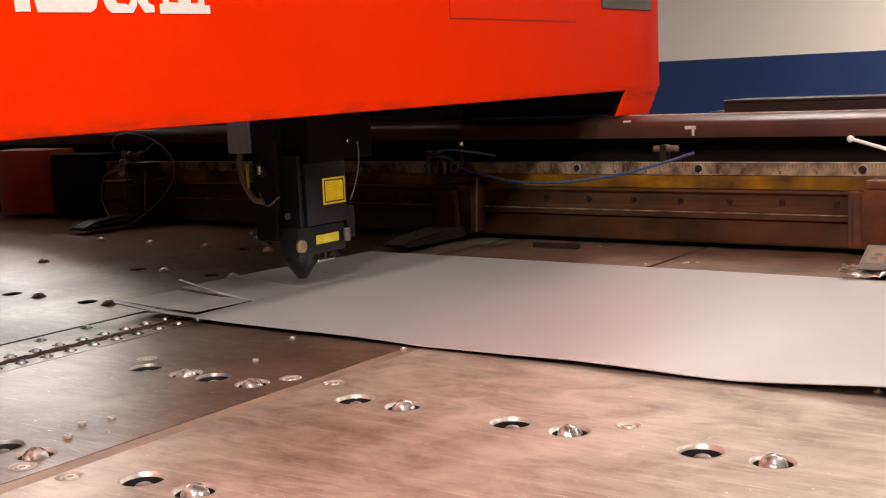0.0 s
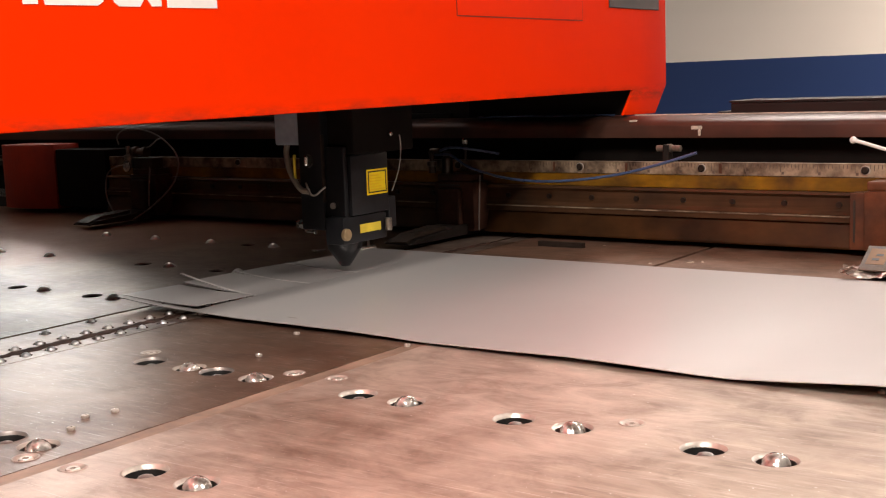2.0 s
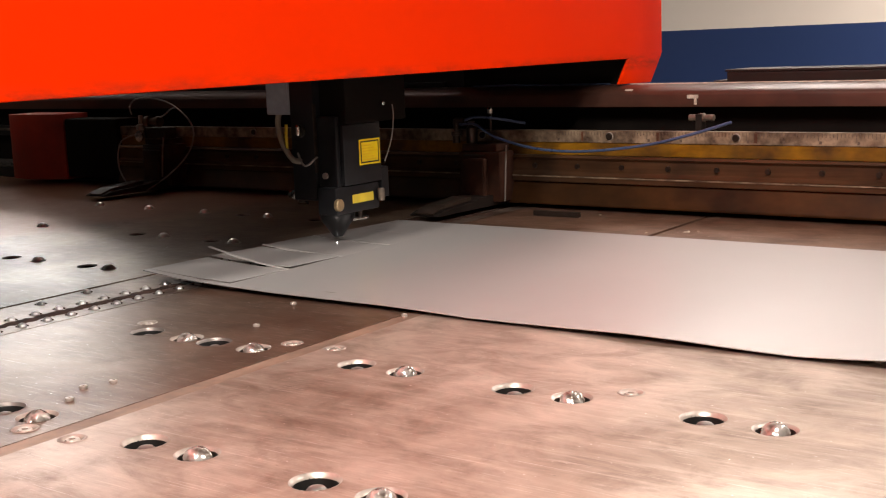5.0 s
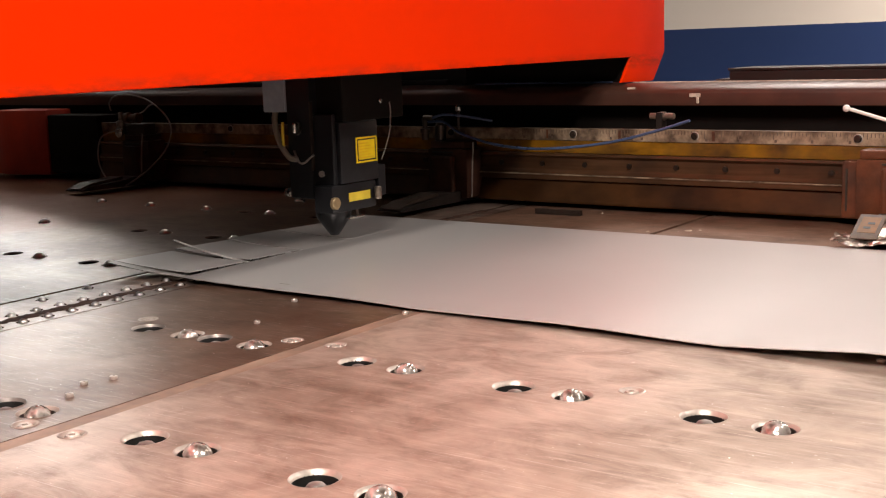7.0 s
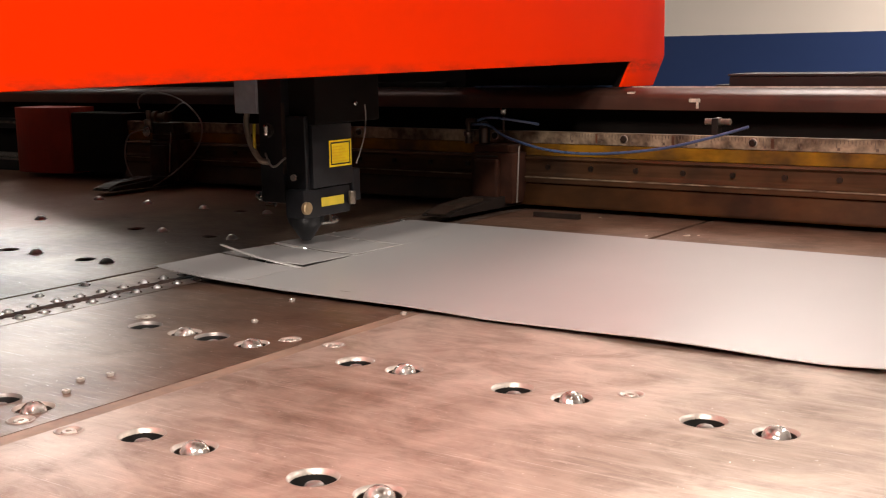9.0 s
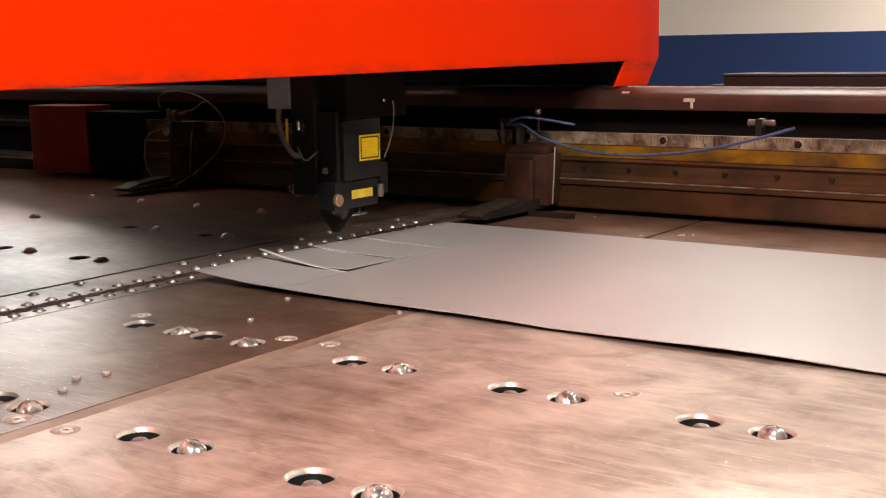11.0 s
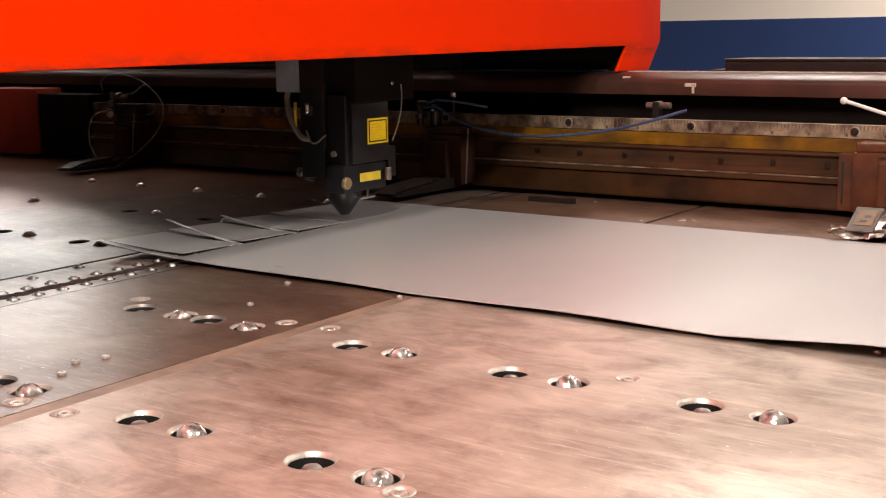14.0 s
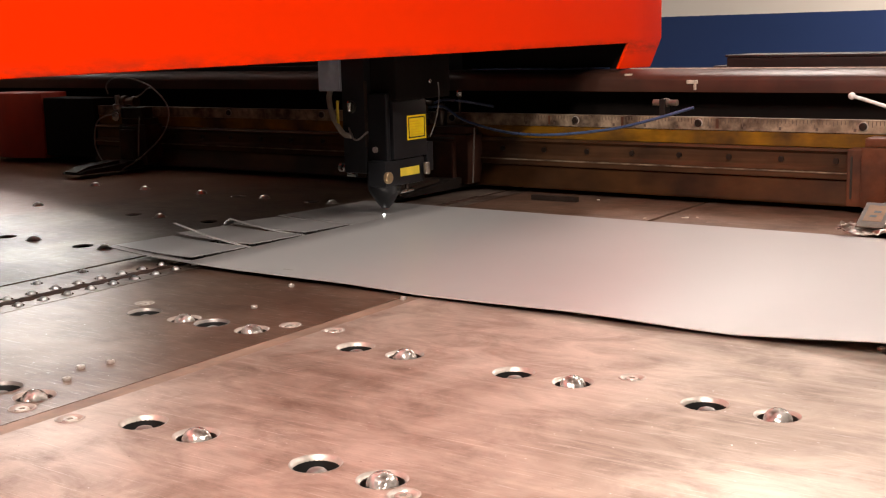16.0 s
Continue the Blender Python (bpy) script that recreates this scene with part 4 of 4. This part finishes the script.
NEAR_X = [-1.0, -0.92, -0.85, -0.74, -0.61, -0.46, -0.30, -0.19, -0.12, 0.08, 0.20, 0.30, 0.37, 0.44, 0.50, 0.58, 0.65, 0.73, 1.0, 1.6]
NEAR_Z = [0.0265, 0.0200, 0.0155, 0.0125, 0.0098, 0.0098, 0.0102, 0.0080, 0.0056, 0.0080, 0.0105, 0.0096, 0.0075, 0.0060, 0.0058, 0.0110, 0.0165, 0.0225, 0.024, 0.02]
sheet = thing("metal_sheet", "thin grey sheet metal blank with laser-cut strips at one end", "metal sheet")


def lift(x, y):
    """Height of the sheet's underside: wavy along the free edge, flat where the clamps hold it, raised at the cut end."""
    s = min(max((y - EDGE_Y0) / 0.85, 0), 1)
    s = s * s * (3 - 2 * s)
    z = (1 - s) * float(np.interp(x, NEAR_X, NEAR_Z)) + s * 0.0115
    if x < -0.75:
        k = (-0.75 - x) / 0.25
        z += 0.006 * k * k * max(0.0, 1 - abs(y - 0.85) / 0.45)
    return z


def slab(xs, ys, th, keep, origin=(0, 0, 0)):
    """A sheet on a grid of lines, with only the kept fields, at the sheet's own height."""
    bm, made = bmesh.new(), {}

    def vert(i, j, k):
        if (i, j, k) not in made:
            x, y = xs[i], ys[j]
            made[i, j, k] = bm.verts.new((x - origin[0], y - origin[1], lift(x, y) + k * th - origin[2]))
        return made[i, j, k]

    kept = {(i, j) for i in range(len(xs) - 1) for j in range(len(ys) - 1) if keep((xs[i] + xs[i + 1]) / 2, (ys[j] + ys[j + 1]) / 2)}
    for i, j in kept:
        c = [(i, j), (i + 1, j), (i + 1, j + 1), (i, j + 1)]
        bm.faces.new([vert(*q, 1) for q in c])
        bm.faces.new([vert(*q, 0) for q in c[::-1]])
        for a, b, n in ((c[0], c[1], (i, j - 1)), (c[1], c[2], (i + 1, j)), (c[2], c[3], (i, j + 1)), (c[3], c[0], (i - 1, j))):
            if n not in kept:
                bm.faces.new([vert(*a, 0), vert(*b, 0), vert(*b, 1), vert(*a, 1)])
    return bm


plates, strips = [], []


def build_sheet():
    th, w = 0.0016, 0.010
    xs = spread(EDGE_X, CUT_X, 8) + spread(CUT_X + 0.0012, SHEET_X1, 92)
    ys = sorted(set([EDGE_Y0, 0.347] + CUTS + [c + w for c in CUTS[1:4]] + spread(1.12, EDGE_Y1, 6)))

    def body(x, y):
        return x > CUT_X + 0.0012 or y < CUTS[0] or y > CUTS[4]

    part("blank", slab(xs, ys, th, body), M_SHEET, sheet, "plain grey sheet metal", 30)
    part("scuff", slab([-0.505, -0.490, -0.478], [0.3880, 0.3905], 0.0019, lambda x, y: True), M_GREYHOSE, sheet, "small dark scuff")
    px = spread(EDGE_X, CUT_X, 8)
    for n in range(4):
        a, b = CUTS[n] + (w if n else 0.0), CUTS[n + 1]
        o = (EDGE_X, a, lift(EDGE_X, a))
        p = part("cut_plate", slab(px, spread(a + 0.0006, b - 0.0006, 4), th, lambda x, y: True, o), M_SHEET, sheet, "rectangular plate cut from the sheet", 30)
        plates.append((p, o))
        if n < 3:
            # narrow waste strip, attached at the uncut side and bowed upwards
            o = (CUT_X, b + w / 2, lift(CUT_X, b + w / 2))
            bm = bmesh.new()
            rows = []
            for i in range(11):
                u = i / 10
                x = CUT_X + (EDGE_X - CUT_X) * u
                bow = 0.008 * u * u
                z = lift(x, b + w / 2) - o[2] + bow
                rows.append([bm.verts.new((x - o[0], s * w * 0.45, z + k * th + 0.0004)) for s, k in ((-1, 0), (1, 0), (1, 1), (-1, 1))])
            for r, q in zip(rows, rows[1:]):
                for k in range(4):
                    bm.faces.new((r[k], r[(k + 1) % 4], q[(k + 1) % 4], q[k]))
            bm.faces.new(rows[0]), bm.faces.new(rows[-1])
            strips.append((part("waste_strip", bm, M_STRIP, sheet, "thin bright waste strip curling up"), o))


build_sheet()


# ---------------------------------------------------------------- the laser head (moves along y, and lifts)
HX, HY = -0.795, 0.757
# shifts and scales the head about the eye: same view, nozzle nearer the slot
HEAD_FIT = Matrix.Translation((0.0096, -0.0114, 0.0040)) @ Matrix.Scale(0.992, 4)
glows = []
head = thing("laser_cutter", "black laser cutting head with yellow warning label", "laser cutter")


def build_head():
    fx, bx, y0, y1 = -0.725, -0.865, 0.700, 0.862
    # right block with the label, upper and lower halves
    part("optics_block", box(bx + 0.03, fx, 0.712, y1, 0.165, 0.318, 0.004), M_HEAD, head, "black optics block", 40)
    part("lower_block", box(-0.790, fx - 0.004, 0.678, y1 - 0.008, 0.094, 0.164, 0.007), M_HEAD, head, "black lower block", 40)
    part("column_body", box(bx - 0.012, bx + 0.066, y0 - 0.012, y1 - 0.03, 0.128, 0.50, 0.005), M_HEAD, head, "black head column", 40)
    part("front_plate", box(bx + 0.068, fx - 0.010, y0 - 0.004, y0 + 0.011, 0.150, 0.340, 0.003), M_HEAD, head)
    part("slide_plate", box(bx - 0.02, fx + 0.01, y0 + 0.015, y1 + 0.10, 0.319, 0.560, 0.004), M_DARK, head, "black slide carrying the head")
    # narrow steel strip added in place of a highlight on the column
    part("column_glint", box(bx + 0.0665, bx + 0.0695, y0 - 0.0155, y0 - 0.0045, 0.200, 0.372, 0.001), M_CUP, head)
    part("nozzle", lathe([(0.047, 0.118), (0.047, 0.092), (0.044, 0.075), (0.016, 0.034), (0.013, 0.032), (0.012, 0.029), (0.005, 0.028)], (HX, HY, 0), "z", 28), M_HEAD, head, "black conical nozzle", 35)
    # warning label on the side, black frame and printed lines
    lab = part("warning_label", box(fx, fx + 0.0012, 0.772, 0.856, 0.212, 0.277), M_YELLOW, head, "yellow warning label with black frame")
    y, z, e = (0.777, 0.851), (0.2165, 0.2725), 0.0034
    for a, b, c, d in ((y[0], y[1], z[1] - e, z[1]), (y[0], y[1], z[0], z[0] + e), (y[0], y[0] + e, z[0], z[1]), (y[1] - e, y[1], z[0], z[1])):
        part("frame_line", box(fx + 0.0012, fx + 0.0017, a, b, c, d), M_INK, lab, "black line")
    for i in range(6):
        part("print_line", box(fx + 0.0012, fx + 0.0016, 0.783, 0.844 - 0.012 * (i % 3), 0.2235 + 0.0072 * i, 0.2262 + 0.0072 * i), M_PRINT, lab, "unreadable printed line")
    part("small_label", box(fx - 0.004, fx - 0.0026, 0.742, 0.826, 0.118, 0.140), M_YELLOW_DULL, head, "dull yellow label")
    # round cap, screws and levers
    part("round_cap", lathe([(0.0155, 0.0), (0.0155, 0.008), (0.013, 0.0105), (0.004, 0.011)], (fx - 0.004, 0.684, 0.121), "x", 22), M_BRASSCAP, head, "dull brass round cap", 40)
    part("screw", lathe([(0.008, 0.0), (0.008, 0.006), (0.005, 0.008)], (-0.772, 0.6965, 0.192), "y", 14), M_PIN, head).data.transform(Matrix.Translation((0, -0.007, 0)))
    part("thumb_screw", lathe([(0.0085, -0.016), (0.0095, -0.013), (0.0095, 0.013), (0.0085, 0.016)], (fx + 0.004, 0.850, 0.130), "z", 14), M_SENSOR, head, "dull nickel thumb screw", 40)
    part("tee_stem", lathe([(0.005, 0.0), (0.005, 0.035)], (fx - 0.02, 0.790, 0.072), "z", 12), M_CUP, head)
    part("tee_bar", lathe([(0.004, -0.032), (0.005, -0.026), (0.005, 0.022), (0.004, 0.028)], (fx - 0.02, 0.790, 0.074), "y", 12), M_CHROME, head, "chrome tee bar", 40)
    part("side_screw", lathe([(0.006, -0.055), (0.012, -0.053), (0.012, -0.044), (0.006, -0.042), (0.006, 0.012)], (bx + 0.006, 0.715, 0.138), "x", 14), M_CHROME, head, "chrome side screw", 40)
    part("side_pin", lathe([(0.005, -0.03), (0.005, 0.0)], (bx + 0.004, 0.72, 0.118), "x", 12), M_CHROME, head)
    part("port", lathe([(0.017, 0.0), (0.017, 0.008), (0.012, 0.008), (0.011, 0.002)], (bx + 0.022, y0 - 0.013, 0.305), "y", 20), M_INK, head, "black port").data.transform(Matrix.Translation((0, -0.008, 0)))
    part("port_pin", lathe([(0.004, -0.004), (0.006, 0.0), (0.006, 0.018), (0.004, 0.022)], (bx + 0.026, y0 - 0.026, 0.298), "z", 12), M_CHROME, head)
    # grey box with its hoses
    part("junction_box", box(-0.958, -0.878, 0.69, 0.757, 0.345, 0.455, 0.004), M_GREYBOX, head, "blue-grey junction box", 40)
    part("junction_lid", box(-0.954, -0.882, 0.6875, 0.6895, 0.350, 0.451), M_GREYBOX, head)
    part("grey_hose", hose([(-0.93, 0.705, 0.346), (-0.93, 0.70, 0.320), (-0.905, 0.685, 0.275), (-0.865, 0.675, 0.235), (-0.84, 0.68, 0.228)], 0.0075), M_GREYHOSE, head, "grey hose", 60)
    part("yellow_tube", hose([(-0.893, 0.69, 0.32), (-0.890, 0.685, 0.29), (-0.885, 0.68, 0.255)], 0.004), M_YELLOW_DULL, head, "yellow tube", 60)
    part("wire", hose([(-0.85, 0.68, 0.25), (-0.83, 0.675, 0.222), (-0.815, 0.678, 0.220), (-0.80, 0.682, 0.232), (-0.79, 0.687, 0.240)], 0.0026), M_WIRE, head)
    part("wire", hose([(-0.70, 0.885, 0.36), (-0.70, 0.888, 0.33), (-0.70, 0.880, 0.285), (-0.705, 0.868, 0.245), (-0.715, 0.8625, 0.215)], 0.0017), M_WIRE, head, "pale hanging wire", 60)
    glows.append(part("spark", ball(0.0034, (0, 0, 0), 12, 8), M_SPARK, head, "white cutting spark"))
    part("bracket", box(fx - 0.03, fx - 0.002, y1, y1 + 0.03, 0.12, 0.20, 0.003), M_HEAD, head)
    part("cap_screw", lathe([(0.006, 0.0), (0.006, 0.006), (0.004, 0.008)], (fx + 0.0105, 0.86, 0.365), "x", 12), M_CHROME, head)
    # meshes are fitted to the camera's view, all but the spark
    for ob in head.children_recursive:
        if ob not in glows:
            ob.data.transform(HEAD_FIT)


build_head()


# ---------------------------------------------------------------- what moves
FEED = [(0, 0), (0.5, -0.026), (1, -0.011), (1.5, -0.011), (2, -0.010), (2.5, -0.011), (3, 0.023), (3.5, 0.093), (4.0, 0.155), (4.4, 0.185), (4.8, 0.14),
        (5.8, -0.005), (6, -0.010), (6.5, -0.025), (7, -0.025), (7.5, -0.025), (8, 0.010), (8.5, 0.080), (9, 0.147), (9.9, 0.277), (10.2, 0.29), (11.1, 0.29), (11.5, 0.268),
        (12, 0.210), (12.5, 0.144), (13, 0.073), (13.5, 0.008), (14, -0.021), (14.5, -0.007), (15, -0.006), (16, -0.006)]
STEP = [(0, 0.006, 0), (0.5, -0.008, 0), (1, 0.085, 0.038), (1.5, 0.153, 0.019), (2, 0.154, 0), (2.5, 0.153, 0), (3, 0.166, 0), (3.5, 0.165, 0), (4.4, 0.165, 0), (5.6, 0.118, 0),
        (6, 0.1205, 0), (6.5, 0.183, 0), (7, 0.122, 0), (7.5, 0.052, 0), (8, 0.023, 0), (8.5, 0.022, 0), (9, 0.023, 0), (10.1, 0.026, 0), (11.2, 0.180, 0.002), (11.5, 0.188, 0.003),
        (12, 0.204, 0), (12.5, 0.204, 0.001), (13, 0.201, 0), (13.5, 0.203, 0), (14, 0.190, 0.001), (14.5, 0.266, 0.0375), (15, 0.348, 0.018), (15.5, 0.350, 0), (16, 0.349, 0)]


def hinge(o, rows, twist=0.0):
    """Rows of (seconds, degrees) about the y axis at o, with a share of it about x."""
    return [(t, pose(*o, twist * a, a, 0)) for t, a in rows]


def motions():
    walk(carriage, [(t, pose(x, 0, 0)) for t, x in FEED])
    walk(sheet, [(t, pose(x, 0, 0)) for t, x in FEED])
    up, down = pose(-0.779, 0.737, 0.065), pose(-0.778, 0.731, 0.0145)
    lit = [(0, up), (2.4, up), (2.5, down), (5.5, down), (5.6, up), (6.2, up), (6.3, down), (6.7, down), (6.8, up), (7.8, up), (7.9, down), (10.0, down), (10.1, up), (15.8, up), (15.9, down), (16, down)]
    walk(glows[0], lit)
    walk(head, [(t, pose(0, y, z)) for t, y, z in STEP])
    # a cut plate sags at its inner side once it is free; a waste strip springs up
    sag = -2.3
    free = [[(0, sag), (2.5, sag), (3.5, -0.4), (4.4, -0.3), (5.8, sag), (7.5, sag), (9, -0.2), (12.5, -0.2), (14, sag), (16, sag)],
            [(0, 0), (3.0, 0), (3.5, -1.4), (5.8, -1.8), (7.5, -1.8), (9, -2.0), (11.3, -1.8), (12.5, -0.3), (14, sag), (16, sag)],
            [(0, 0), (8.5, 0.0), (9, -0.8), (11.3, -0.8), (12.5, -0.9), (14, -2.0), (16, sag)],
            [(0, 0), (16, 0)]]
    for (p, o), rows in zip(plates, free):
        walk(p, hinge(o, [(t, 0.72 * a) for t, a in rows], 0.85))
    spring = [[(0, 2.9), (2.5, 3.3), (6.5, 3.3), (9, 2.6), (11.5, 2.2), (12.5, 2.4), (14, 4.2), (16, 4.0)],
              [(0, -1.1), (3.5, -1.4), (6.5, -1.7), (9, -1.9), (12.5, -1.7), (14, 1.2), (16, 1.0)],
              [(0, -1.9), (13.0, -1.9), (14, -1.6), (16, -2.0)]]
    for (p, o), rows in zip(strips, spring):
        walk(p, hinge(o, rows))


motions()
